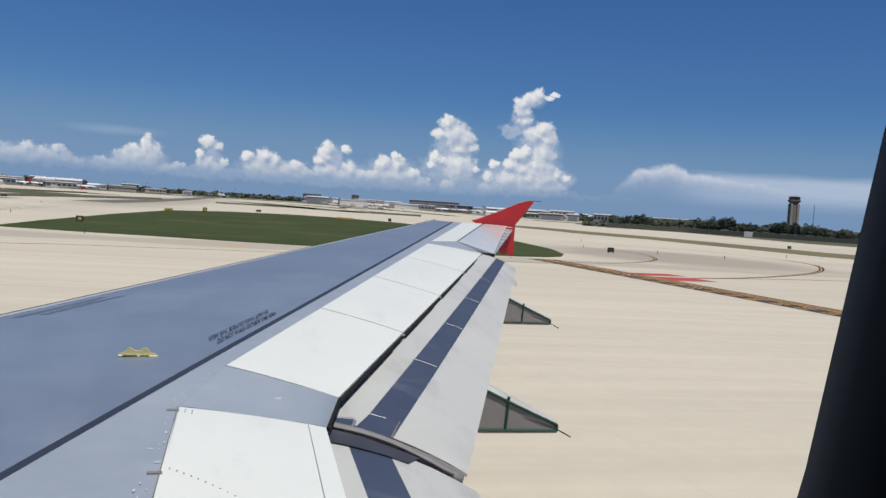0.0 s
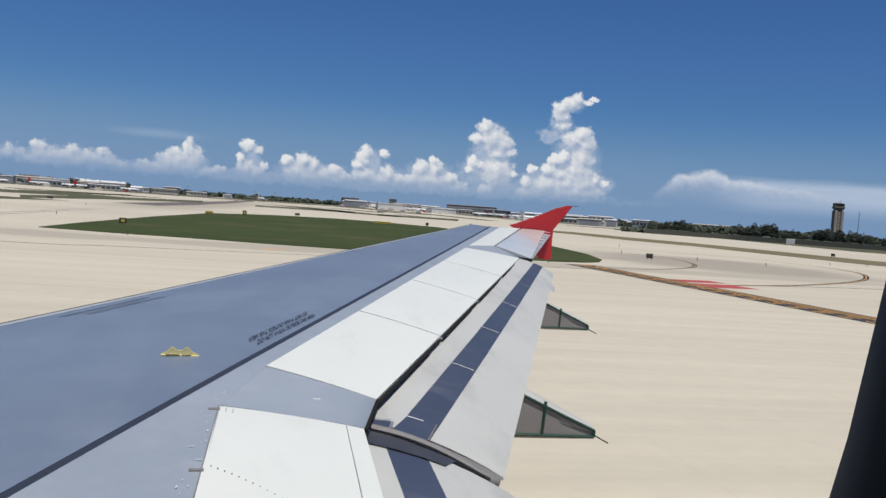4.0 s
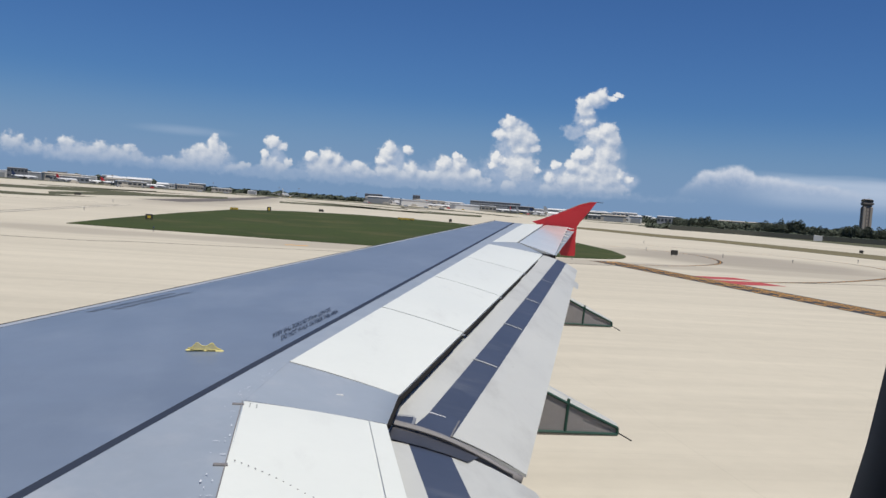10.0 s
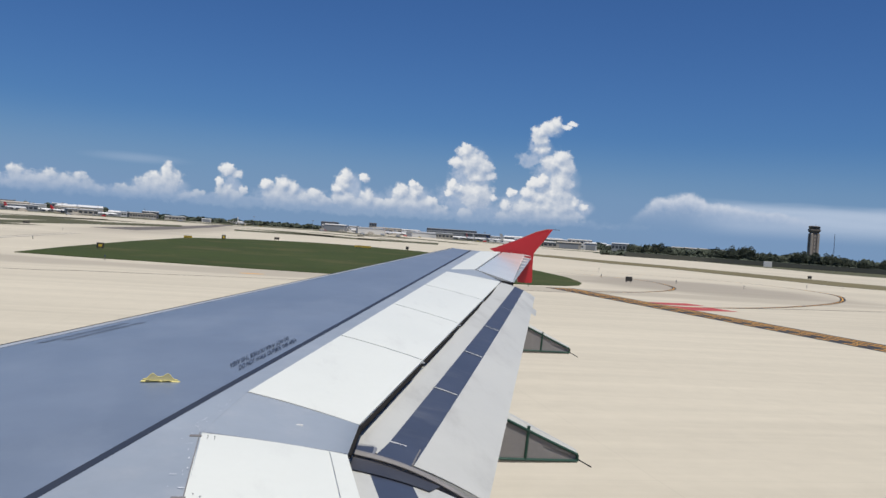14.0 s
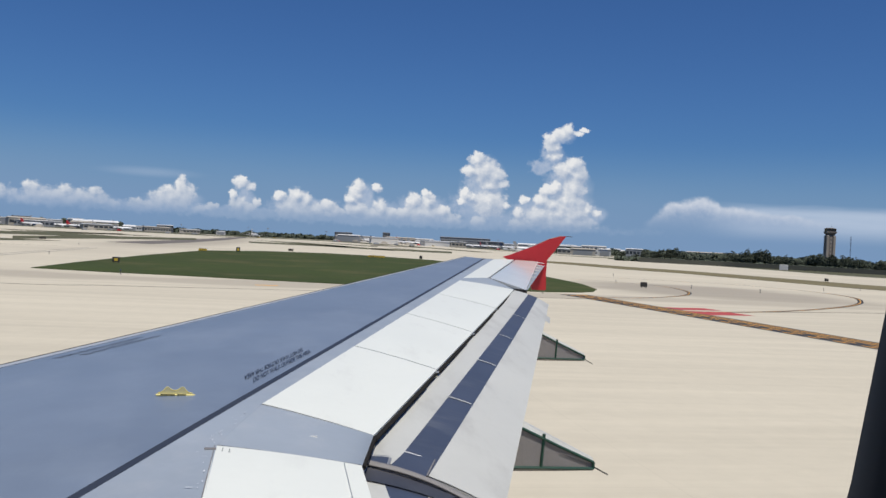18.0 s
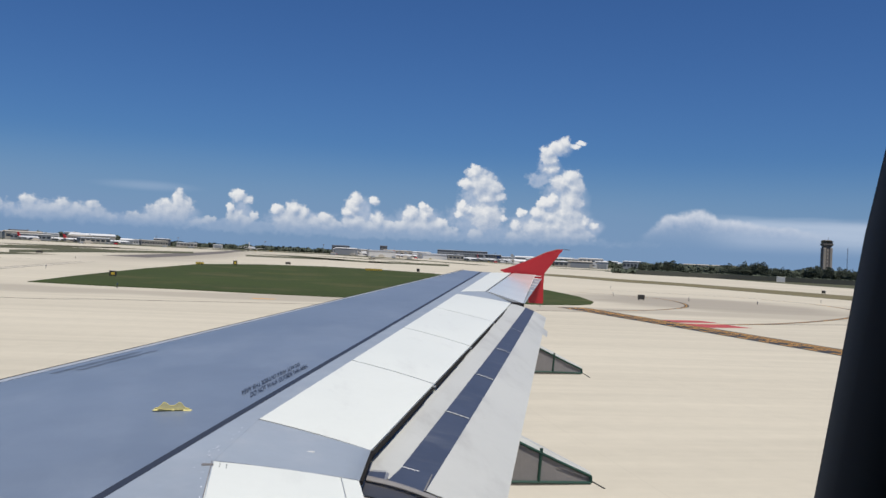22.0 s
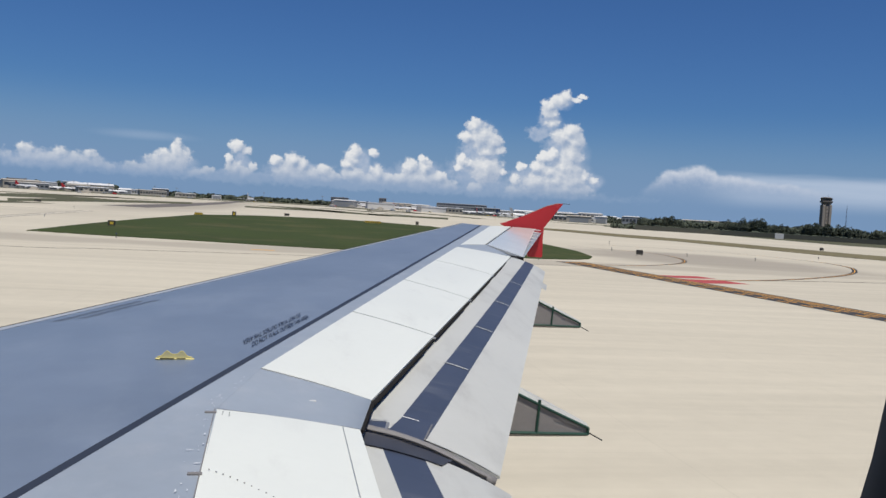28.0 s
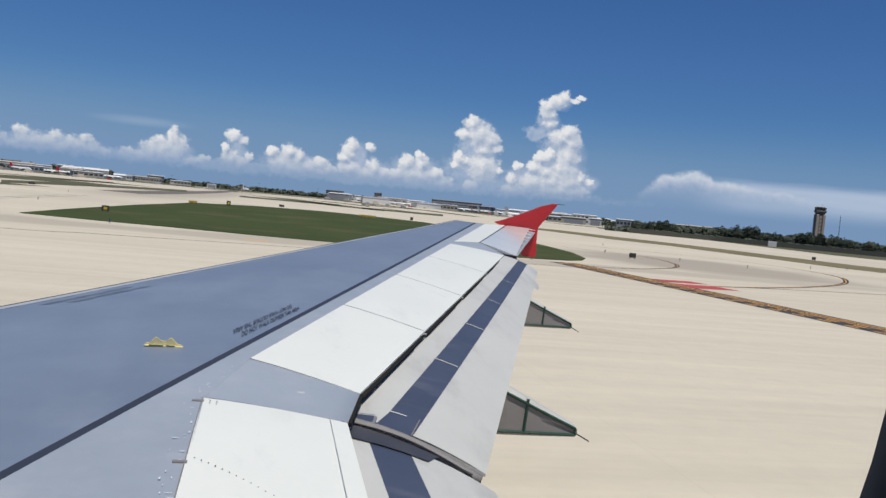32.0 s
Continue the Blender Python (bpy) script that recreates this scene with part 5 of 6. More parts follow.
# ---- control tower, mast ----
def control_tower(az, d):
    x, y = polar(az, d)
    t = thing("control_tower", (x, y, -0.05), -az + 18, "tall concrete control tower with a dark flared cab", "tower")
    for sx in (-1, 1):
        for sy in (-1, 1):
            part("corner_pier", block(min(sx * 3.0, sx * 7.0), min(sy * 3.0, sy * 7.0), 0, max(sx * 3.0, sx * 7.0), max(sy * 3.0, sy * 7.0), 48, 0.6), t, "tan concrete corner pier", M_TOWERC)
    part("core", block(-5.6, -5.6, 0, 5.6, 5.6, 50, 0.5), t, "darker recessed concrete core", M_TOWERD)
    for i in range(7):
        part("window", block(-1.0, -5.75, 6 + i * 6, 1.0, -5.6, 10 + i * 6), t, "pale stair window", M_TOWERC)
    part("collar", loft([[(sx * r, sy * r, z) for sx, sy in ((-1, -1), (1, -1), (1, 1), (-1, 1))] for r, z in ((6.2, 50), (7.6, 52.5), (7.6, 54.5), (6.6, 54.6))]), t, "dark flared collar", M_TOWERD)
    part("cab", loft([[(sx * r, sy * r, z) for sx, sy in ((-1, -1), (1, -1), (1, 1), (-1, 1))] for r, z in ((6.4, 54.6), (7.2, 58.4))]), t, "dark glazed cab", M_GLASS)
    part("cab_roof", lathe([(8.6, 58.4), (8.8, 59.2), (6, 60.2), (1, 60.4)], 8), t, "flat dark roof", M_TOWERD)
    part("antenna", tube([(2, 0, 60.3), (2, 0, 64.5)], 0.15, 6), t, "thin antenna", M_STEEL)


control_tower(34.7, 1500)


def mast(az, d, h, name="radio_mast", label="thin lattice radio mast"):
    x, y = polar(az, d)
    t = thing(name, (x, y, -0.05), 0, label, "mast")
    for a in (90, 210, 330):
        part("leg", tube([(1.1 * math.cos(radians(a)), 1.1 * math.sin(radians(a)), 0), (0.3 * math.cos(radians(a)), 0.3 * math.sin(radians(a)), h)], 0.16, 5), t, "", M_STEEL)
    for i in range(8):
        r0, r1 = lerp(1.1, 0.3, i / 8), lerp(1.1, 0.3, (i + 1) / 8)
        part("brace", tube([(r0, 0, h * i / 8), (-r1 * 0.5, r1 * 0.86, h * (i + 1) / 8)], 0.1, 4), t, "", M_STEEL)


mast(35.85, 1480, 48)


# ---- vegetation ----
def leaf_clumps(count, size, spread, seed, base, shape):
    """Many small tilted leaf clusters filling an uneven crown."""
    rnd = random.Random(seed)
    verts, faces = [], []
    for _ in range(count):
        while True:
            p = Vector((rnd.uniform(-1, 1), rnd.uniform(-1, 1), rnd.uniform(-1, 1)))
            if 0.25 < p.length < 1:
                break
        lump = 0.75 + 0.4 * noise.noise(p * 1.7 + Vector((seed * 3.1, 0, 0)))
        p = Vector((p.x * spread * lump, p.y * spread * lump, base + (p.z * 0.5 + 0.5) * shape * lump))
        s = size * rnd.uniform(0.6, 1.3)
        u = Vector((rnd.gauss(0, 1), rnd.gauss(0, 1), rnd.gauss(0, 0.6))).normalized()
        w = u.orthogonal().normalized()
        w = (w + u.cross(w) * rnd.uniform(-1, 1)).normalized()
        o = len(verts)
        n = u.cross(w)
        verts += [p - u * s, p - w * s * 0.7, p + u * s, p + w * s * 0.7, p + n * s * 0.45]
        faces += [(o, o + 1, o + 4), (o + 1, o + 2, o + 4), (o + 2, o + 3, o + 4), (o + 3, o, o + 4)]
    return verts, faces


def tree_model(seed, h):
    rnd = random.Random(seed)
    t = thing("tree", (0, 0, 0), 0, "dense dark green broadleaf tree", "tree", "trees beyond the runway")
    limbs = [tube([(0, 0, 0), (0.1, 0.05, h * 0.3), (0.2, 0.0, h * 0.55)], 0.26, 6, 0.5)]
    for i in range(4):
        a = i * 1.6 + rnd.random()
        limbs.append(tube([(0.1, 0, h * 0.28), (math.cos(a) * h * 0.14, math.sin(a) * h * 0.14, h * 0.45), (math.cos(a) * h * 0.27, math.sin(a) * h * 0.27, h * 0.62)], 0.13, 5, 0.4))
    part("trunk", join(*limbs), t, "brown trunk and limbs", M_BARK)
    part("crown", leaf_clumps(1900, h * 0.036, h * 0.48, seed, h * 0.12, h * 0.86), t, "dark green leafy crown", M_LEAF)
    return t


def palm_model(seed, h):
    rnd = random.Random(seed)
    t = thing("palm_tree", (0, 0, 0), 0, "slender palm tree with a tuft of fronds", "palm tree", "palms along the road")
    part("trunk", tube([(0, 0, 0), (0.15, 0.1, h * 0.5), (0.1, 0.2, h)], 0.22, 6, 0.6), t, "pale grey palm trunk", M_BARK)
    verts, faces = [], []
    for i in range(14):
        a = i * 2 * math.pi / 14 + rnd.uniform(-0.2, 0.2)
        up = rnd.uniform(0.1, 0.9)
        d = Vector((math.cos(a), math.sin(a), 0))
        s = Vector((-d.y, d.x, 0)) * 0.28
        pts = [Vector((0.1, 0.2, h)) + d * (r * 2.4) + Vector((0, 0, up * r * 1.6 - 2.6 * r * r)) for r in (0, 0.35, 0.7, 1.0)]
        o = len(verts)
        for q, wd in zip(pts, (0.4, 1.0, 0.8, 0.1)):
            verts += [q - s * wd, q + s * wd]
        for j in range(3):
            faces.append((o + 2 * j, o + 2 * j + 1, o + 2 * j + 3, o + 2 * j + 2))
    part("frond_crown", (verts, faces), t, "green palm fronds", M_LEAF)
    return t


models = [tree_model(11 + i, 8.0) for i in range(4)]
rnd = random.Random(8)
used = [False] * 4


def plant(models, used, az, d, scale, turn):
    i = rnd.randrange(len(models))
    x, y = polar(az, d)
    m = pose(x, y, -0.06, 0, 0, turn) @ Matrix.Diagonal((scale, scale, scale * rnd.uniform(0.9, 1.1), 1))
    if not used[i]:
        used[i] = True
        models[i].matrix_world = m
        models[i].scale = (scale, scale, scale)
    else:
        ob = copy_thing(models[i], pose(x, y, -0.06, 0, 0, turn))
        ob.scale = (scale, scale, scale)


for i in range(72):
    az = 22.6 + 27 * i / 71 + rnd.uniform(-0.25, 0.25)
    near = 520 - 3.0 * max(0, az - 30)
    big = 1.0 + 0.28 * math.sin(az * 1.3) + 0.18 * math.sin(az * 3.7 + 1)
    plant(models, used, az, near + rnd.uniform(-10, 22), max(0.62, big) * rnd.uniform(0.85, 1.12) * (1.10 if az > 29 else 0.9), rnd.uniform(0, 360))


def hedge(name, az0, az1, d, h, label, seed, count=2600, mat=None, thick=5.0, size=0.7):
    """A long low bank of foliage."""
    r = random.Random(seed)
    verts, faces = [], []
    for _ in range(count):
        az = r.uniform(az0, az1)
        x, y = polar(az, d + r.uniform(-thick, thick))
        top = h * (0.75 + 0.35 * noise.noise(Vector((az * 1.9, seed, 0))) + 0.2 * noise.noise(Vector((az * 7.0, seed, 3))))
        p = Vector((x, y, r.uniform(0, 1) ** 0.7 * max(0.3, top)))
        s = size * r.uniform(0.6, 1.4)
        u = Vector((r.gauss(0, 1), r.gauss(0, 1), r.gauss(0, 0.7))).normalized()
        w = u.orthogonal().normalized()
        n = u.cross(w)
        o = len(verts)
        verts += [p - u * s, p - w * s, p + u * s, p + w * s, p + n * s * 0.5]
        faces += [(o, o + 1, o + 4), (o + 1, o + 2, o + 4), (o + 2, o + 3, o + 4), (o + 3, o, o + 4)]
    return solo(name, (verts, faces), mat or M_LEAF, label, "hedge", kind="stuff")


hedge("hedge", 22.0, 52.0, 500, 2.6, "dense dark undergrowth below the trees", 5, 5200, size=1.1)
hedge("far_woods", -9.5, 6.0, 2025, 10.5, "distant dark green tree line", 6, 3600, thick=40, size=3.4)
hedge("far_woods", -18.5, -9.5, 1917, 17.0, "distant dark green tree line behind hangars", 9, 1500, thick=30, size=3.4)
hedge("far_woods", 17.5, 24.0, 1250, 9.0, "distant green tree line", 7, 1300, thick=30, size=2.6)
hedge("far_woods", 24.0, 62.0, 900, 9.0, "distant green tree line behind the nearer trees", 12, 4200, thick=30, size=2.6)


def security_fence(az0, az1, d):
    t = thing("perimeter_fence", (0, 0, 0), 0, "long grey mesh perimeter fence before the trees", "fence")
    n = 46
    for i in range(n + 1):
        x, y = polar(lerp(az0, az1, i / n), d)
        part("post", tube([(x, y, -0.05), (x, y, 2.6)], 0.06, 5), t, "", M_STEEL)
        if i:
            part("mesh_panel", ([(px, py, 0.1), (x, y, 0.1), (x, y, 2.4), (px, py, 2.4), (px * 1.0002, py * 1.0002, 0.1), (x * 1.0002, y * 1.0002, 0.1), (x * 1.0002, y * 1.0002, 2.4), (px * 1.0002, py * 1.0002, 2.4)],
                                [(0, 1, 2, 3), (4, 7, 6, 5), (3, 2, 6, 7), (0, 4, 5, 1)]), t, "grey-green screened mesh", M_FENCE)
        px, py = x, y


M_FENCE = material("fence_screen", (0.075, 0.078, 0.062), 0.9, var=0.15, scale=0.05)
security_fence(23.5, 52.0, 468)


# ---- far buildings ----
def hall(az, d, w, h, depth, wall, roof, label, name="hangar", roof_rise=0.8, doors=0, windows=0, turn=0.0, storeys=1):
    x, y = polar(az, d)
    t = thing(name, (x, y, -0.05), -az + turn, label, "building")
    part("wall", block(-w / 2, 0, 0, w / 2, depth, h), t, "", wall)
    part("roof", loft([[(-w / 2 - 0.5, -0.5, h), (w / 2 + 0.5, -0.5, h), (w / 2 + 0.5, depth + 0.5, h), (-w / 2 - 0.5, depth + 0.5, h)],
                       [(-w / 2 - 0.5, -0.5, h + 0.35), (w / 2 + 0.5, -0.5, h + 0.35), (w / 2 + 0.5, depth + 0.5, h + 0.35), (-w / 2 - 0.5, depth + 0.5, h + 0.35)],
                       [(-w / 2 + 1, depth * 0.3, h + 0.35 + roof_rise), (w / 2 - 1, depth * 0.3, h + 0.35 + roof_rise), (w / 2 - 1, depth * 0.7, h + 0.35 + roof_rise), (-w / 2 + 1, depth * 0.7, h + 0.35 + roof_rise)]]), t, "", roof)
    for i in range(doors):
        c = -w / 2 + w * (i + 0.5) / doors
        part("door", block(c - w / doors * 0.38, -0.12, 0, c + w / doors * 0.38, 0.0, h * 0.72), t, "tall hangar door", M_BGREY)
    for s in range(storeys):
        for i in range(windows):
            c = -w / 2 + w * (i + 0.5) / windows
            z = h * (s + 0.35) / storeys
            part("window", block(c - w / windows * 0.36, -0.10, z, c + w / windows * 0.36, 0.0, z + h * 0.38 / storeys), t, "", M_GLASS)
    return t


hall(-10.6, 1593, 48, 11.9, 40, M_BBEIGE, M_ROOFW, "wide beige hangar with a white roof", roof_rise=3.2, doors=3)
hall(-13.9, 1620, 56, 11.9, 40, M_BWHITE, M_ROOFW, "low white hangar with large doors", doors=4)
hall(-16.4, 1606, 50, 11.2, 30, M_BGREY, M_ROOFW, "grey hangar with an open front", doors=2)
hall(-8.4, 1647, 34, 8.1, 25, M_BWHITE, M_BWHITE, "low white airport building", windows=8)
hall(-15.1, 1552, 26, 14.4, 24, M_BDARK, M_BDARK, "dark hangar with an open front", doors=1)
hall(-17.3, 1566, 30, 16.2, 24, M_BDARK, M_BGREY, "tall dark grey hangar", windows=6, storeys=2)
hall(-11.9, 1526, 14, 7.5, 12, M_BGREY, M_ROOFW, "small grey workshop with a pale roof", "workshop", roof_rise=2.0, doors=1)
hall(-9.1, 1539, 20, 6.9, 14, M_BGREY, M_ROOFW, "low grey workshop with a white roof", "workshop", roof_rise=2.4, doors=2)
hall(-3.6, 1755, 18, 6.2, 12, M_BWHITE, M_ROOFW, "small white airport shed", "shed", doors=1)
hall(7.0, 1660, 14, 19.4, 14, M_BDARK, M_BDARK, "dark stair tower of the terminal", "terminal", windows=3, storeys=3)
hall(13.9, 1532, 46, 11.9, 30, M_BDARK, M_BGREY, "dark terminal wing with a flat roof", "terminal", windows=10, storeys=2)
hall(16.3, 1485, 34, 10.0, 24, M_BGREY, M_ROOFW, "grey cargo hall with a pale roof", "cargo_hall", roof_rise=2.0, doors=4)
hall(20.6, 1080, 30, 10.5, 18, M_BWHITE, M_BWHITE, "white service building with small windows", "service_building", windows=6, storeys=2)
hall(-7.0, 1701, 30, 12.5, 30, M_BDARK, M_ROOFW, "dark office block with a pale roof", windows=7, storeys=2)
hall(-5.5, 1728, 38, 6.9, 20, M_BBEIGE, M_BWHITE, "low beige airport shed", windows=6)
hall(-12.2, 1674, 26, 15.6, 20, M_BGREY, M_ROOFW, "grey airport building with a pale roof", windows=5, storeys=2)
hall(-18.5, 1620, 70, 11.2, 40, M_BWHITE, M_ROOFW, "long white hangar with grey doors", doors=4)
hall(4.2, 1688, 34, 16.2, 30, M_BDARK, M_BDARK, "dark elevated airport structure", "terminal", windows=9, storeys=2)
hall(8.2, 1620, 26, 11.9, 30, M_BWHITE, M_ROOFW, "white terminal pier with dark windows", "terminal", windows=10)
hall(12.2, 1593, 92, 16.9, 60, M_BGREY, M_BGREY, "long grey parking garage with open decks", "parking_garage", windows=22, storeys=4)
hall(15.3, 1552, 60, 9.4, 40, M_BWHITE, M_ROOFW, "long white terminal building with a dark window band", "terminal", windows=14)
hall(10.0, 1512, 110, 7.5, 30, M_BWHITE, M_ROOFW, "long low white concourse", "terminal", windows=26)
hall(5.8, 1539, 60, 6.8, 30, M_BWHITE, M_ROOFW, "low white concourse with dark windows", "terminal", windows=14)
hall(18.7, 960, 15, 5.2, 12, M_BBEIGE, M_BWHITE, "low beige service building", "service_building", windows=3)
hall(19.9, 915, 26, 6.0, 14, M_BBEIGE, M_BBEIGE, "beige windowless service building", "service_building", doors=1)
hall(21.3, 930, 13, 6.8, 12, M_BWHITE, M_BWHITE, "white service building with one door", "service_building", doors=1)
hall(23.2, 1200, 24, 10.0, 20, M_BGREY, M_ROOFW, "grey service building with a pale roof", "service_building", windows=5)
hall(28.0, 1050, 60, 9.2, 40, M_BBEIGE, M_BBEIGE, "long low tan building behind the trees", "warehouse", windows=9)
hall(17.2, 1350, 40, 7.5, 20, M_BWHITE, M_ROOFW, "low white cargo building", "cargo_building", doors=5)
crowd = random.Random(5)
SHEDS = [("shed", M_BWHITE, M_ROOFW, "low white apron building with a pale roof"), ("shed", M_BBEIGE, M_ROOFW, "low beige apron building with a pale roof"), ("warehouse", M_BGREY, M_BWHITE, "grey warehouse with a white roof"),
         ("terminal", M_BWHITE, M_BGREY, "white terminal block with a dark window band"), ("warehouse", M_BBEIGE, M_BBEIGE, "plain sand-coloured warehouse with a flat roof")]
for i in range(26):
    name, wall, roof, lab = SHEDS[crowd.randrange(5)]
    az = crowd.uniform(-17.5, -7.0) if i % 4 == 0 else crowd.uniform(3.2, 22.5)
    hall(az, crowd.uniform(1340, 1680), crowd.uniform(22, 66), crowd.uniform(5.5, 12.5), crowd.uniform(14, 30), wall, roof, lab, name, crowd.uniform(0.4, 2.5), windows=crowd.choice((0, 6, 10)), doors=0, turn=crowd.uniform(-20, 20))
cab = solo("equipment_cabinet", block(-2.0, -1, 0, 2.0, 1, 2.6, 0.1), M_BWHITE, "white equipment cabinet by the fence", "cabinet", at=(*polar(32.2, 462), -0.05), turn=-32)


# ---- parked aircraft ----
def airliner_model(tail_mat, label, group):
    """A twin-jet airliner, nose towards -y, with its wheels on the ground."""
    t = thing("airliner", (0, 0, 0), 0, label, "aircraft", group)
    prof = [(-18.6, 0.1, -0.35), (-18.2, 0.55, -0.3), (-17.2, 1.05, -0.2), (-15.5, 1.6, -0.08), (-13.0, 1.97, 0), (8.0, 1.97, 0), (12.0, 1.7, 0.25), (16.0, 1.0, 0.7), (18.8, 0.3, 1.1)]
    part("fuselage", loft([[(r * math.cos(2 * math.pi * j / 20), y, 3.75 + o + r * math.sin(2 * math.pi * j / 20)) for j in range(20)] for y, r, o in prof]), t, "white fuselage", M_FUSE, True)
    part("belly", loft([[(r * math.cos(a), y, 3.72 + r * math.sin(a)) for a in [math.pi * (1.12 + 0.76 * j / 8) for j in range(9)]] for y, r in ((-12.5, 1.985), (8.0, 1.985))], closed=False), t, "dark blue belly", M_BLUE)
    for s in (-1, 1):
        part("wing", loft([[(s * x, y0, z), (s * x, lerp(y0, y1, 0.4), z + th), (s * x, y1, z), (s * x, lerp(y0, y1, 0.5), z - th)] for x, y0, y1, z, th in ((1.2, -4.5, 2.0, 2.9, 0.45), (6.4, -1.8, 2.2, 3.35, 0.25), (16.9, 3.6, 5.1, 4.25, 0.09))]), t, "white wing", M_BWHITE)
        part("sharklet", loft([[(s * x, y0, z), (s * (x + 0.12), y0, z), (s * (x + 0.12), y1, z), (s * x, y1, z)] for x, y0, y1, z in ((16.9, 3.7, 5.1, 4.2), (17.25, 4.6, 5.7, 5.5))]), t, "upturned wingtip", M_BLUE)
        eng = part("engine", lathe([(0.75, 0.0), (1.02, -0.05), (1.12, 0.4), (1.15, 1.5), (0.95, 2.8), (0.6, 3.4)], 18, "y"), t, "white engine nacelle", M_BWHITE, True)
        eng.location = (s * 5.75, -4.9, 1.95)
        part("intake", lathe([(0.05, -0.06), (0.86, -0.08), (0.86, 0.05), (0.05, 0.06)], 18, "y"), eng, "dark engine intake", M_BLACK)
        part("tailplane", loft([[(s * x, y0, z), (s * x, (y0 + y1) / 2, z + 0.12), (s * x, y1, z), (s * x, (y0 + y1) / 2, z - 0.12)] for x, y0, y1, z in ((0.5, 13.5, 17.0, 4.9), (6.2, 16.6, 18.3, 5.4))]), t, "white tailplane", M_BWHITE)
        leg = part("main_gear", tube([(s * 3.8, 1.2, 2.9), (s * 3.8, 1.2, 0.58)], 0.14, 8), t, "landing gear leg", M_STEEL)
        for q in (-0.4, 0.4):
            w = part("wheel", lathe([(0.3, -0.16), (0.54, -0.18), (0.58, -0.1), (0.58, 0.1), (0.54, 0.18), (0.3, 0.16)], 14, "x"), leg, "black tyre", M_RUBBER)
            w.location = (s * 3.8 + q, 1.2, 0.58)
    part("fin", loft([[(-0.14, y0, z), (0.14, y0, z), (0.14, y1, z), (-0.14, y1, z)] for y0, y1, z in ((11.5, 17.6, 5.4), (16.2, 18.9, 11.4))]), t, "painted tail fin", tail_mat)
    for k in (-1.5, -0.5, 0.5, 1.5):
        part("cockpit_window", block(k * 0.55 - 0.24, -17.35 + abs(k) * 0.22, 4.05, k * 0.55 + 0.24, -16.6 + abs(k) * 0.2, 4.5, 0.03), t, "dark cockpit window", M_GLASS)
    leg = part("nose_gear", tube([(0, -13.4, 2.2), (0, -13.4, 0.38)], 0.10, 8), t, "nose gear leg", M_STEEL)
    for q in (-0.22, 0.22):
        w = part("wheel", lathe([(0.2, -0.1), (0.36, -0.12), (0.38, -0.05), (0.38, 0.05), (0.36, 0.12), (0.2, 0.1)], 12, "x"), leg, "black tyre", M_RUBBER)
        w.location = (q, -13.4, 0.38)
    return t


white_tail = airliner_model(M_BGREY, "small far white airliner with a grey tail", "far parked airliners")
x, y = polar(-13.0, 1485)
white_tail.matrix_world = pose(x, y, -0.05, 0, 0, 100)
for az, d, turn in ((-9.6, 1512, 95), (6.0, 1472, 60), (7.4, 1478, 250), (9.1, 1485, 80), (12.6, 1478, 75), (14.1, 1485, 120), (16.4, 1000, 90)):
    x, y = polar(az, d)
    copy_thing(white_tail, pose(x, y, -0.05, 0, 0, turn))
red_tail = airliner_model(M_RED, "small far white airliner with a red tail", "far airliners with red tails")
red_tail.matrix_world = pose(*polar(-14.6, 1444), -0.05, 0, 0, 70)
for az, d, turn in ((-12.0, 1472, 110), (8.2, 1451, 40), (13.4, 1444, 150)):
    copy_thing(red_tail, pose(*polar(az, d), -0.05, 0, 0, turn))
blue_tail = airliner_model(M_BLUE, "small far white airliner with a navy tail", "far airliners with navy tails")
blue_tail.matrix_world = pose(*polar(-16.9, 1451), -0.05, 0, 0, 120)
for az, d, turn in ((6.7, 1431, 90), (11.4, 1438, 200), (15.2, 1418, 60)):
    copy_thing(blue_tail, pose(*polar(az, d), -0.05, 0, 0, turn))
landing = airliner_model(M_BWHITE, "far white airliner rolling out on the runway", "")
x, y = polar(-1.5, 1150)
landing.matrix_world = pose(x, y, -0.05, 0, 0, 170)
# airliner with a dark blue belly waiting on the taxiway behind, the road structures beyond it
waiting = airliner_model(M_BLUE, "white airliner with a dark blue belly and fin on the taxiway", "")
waiting.matrix_world = pose(92, -2, 0.0, 0, 0, -90)


def ring_structure(x, y):
    """An elevated round steel platform with a white antenna ring on top."""
    t = thing("antenna_platform", (x, y, -0.05), 20, "elevated dark steel platform carrying a round white antenna", "antenna")
    part("deck", lathe([(11.5, 9.6), (12.0, 9.9), (12.0, 10.5), (3, 10.7)], 24), t, "round dark deck", M_STEEL)
    for i in range(8):
        a = radians(45 * i)
        part("column", tube([(10.5 * math.cos(a), 10.5 * math.sin(a), 0), (10.5 * math.cos(a), 10.5 * math.sin(a), 9.7)], 0.2, 6), t, "steel column", M_STEEL)
        b = radians(45 * (i + 1))
        part("brace", tube([(10.5 * math.cos(a), 10.5 * math.sin(a), 3.5), (10.5 * math.cos(b), 10.5 * math.sin(b), 9.4)], 0.1, 5), t, "diagonal brace", M_STEEL)
    part("white_ring", lathe([(5.4, 10.8), (5.6, 11.4), (5.6, 12.0), (4.6, 12.1)], 24), t, "white antenna ring", M_BWHITE)
    part("cone", lathe([(1.1, 12.0), (0.9, 13.6), (0.35, 14.0), (0.3, 14.9)], 12), t, "white central antenna", M_BWHITE)
    part("cabin", block(-3, -3, 4.5, 3, 3, 9.6, 0.2), t, "red and grey equipment cabin", M_RED)


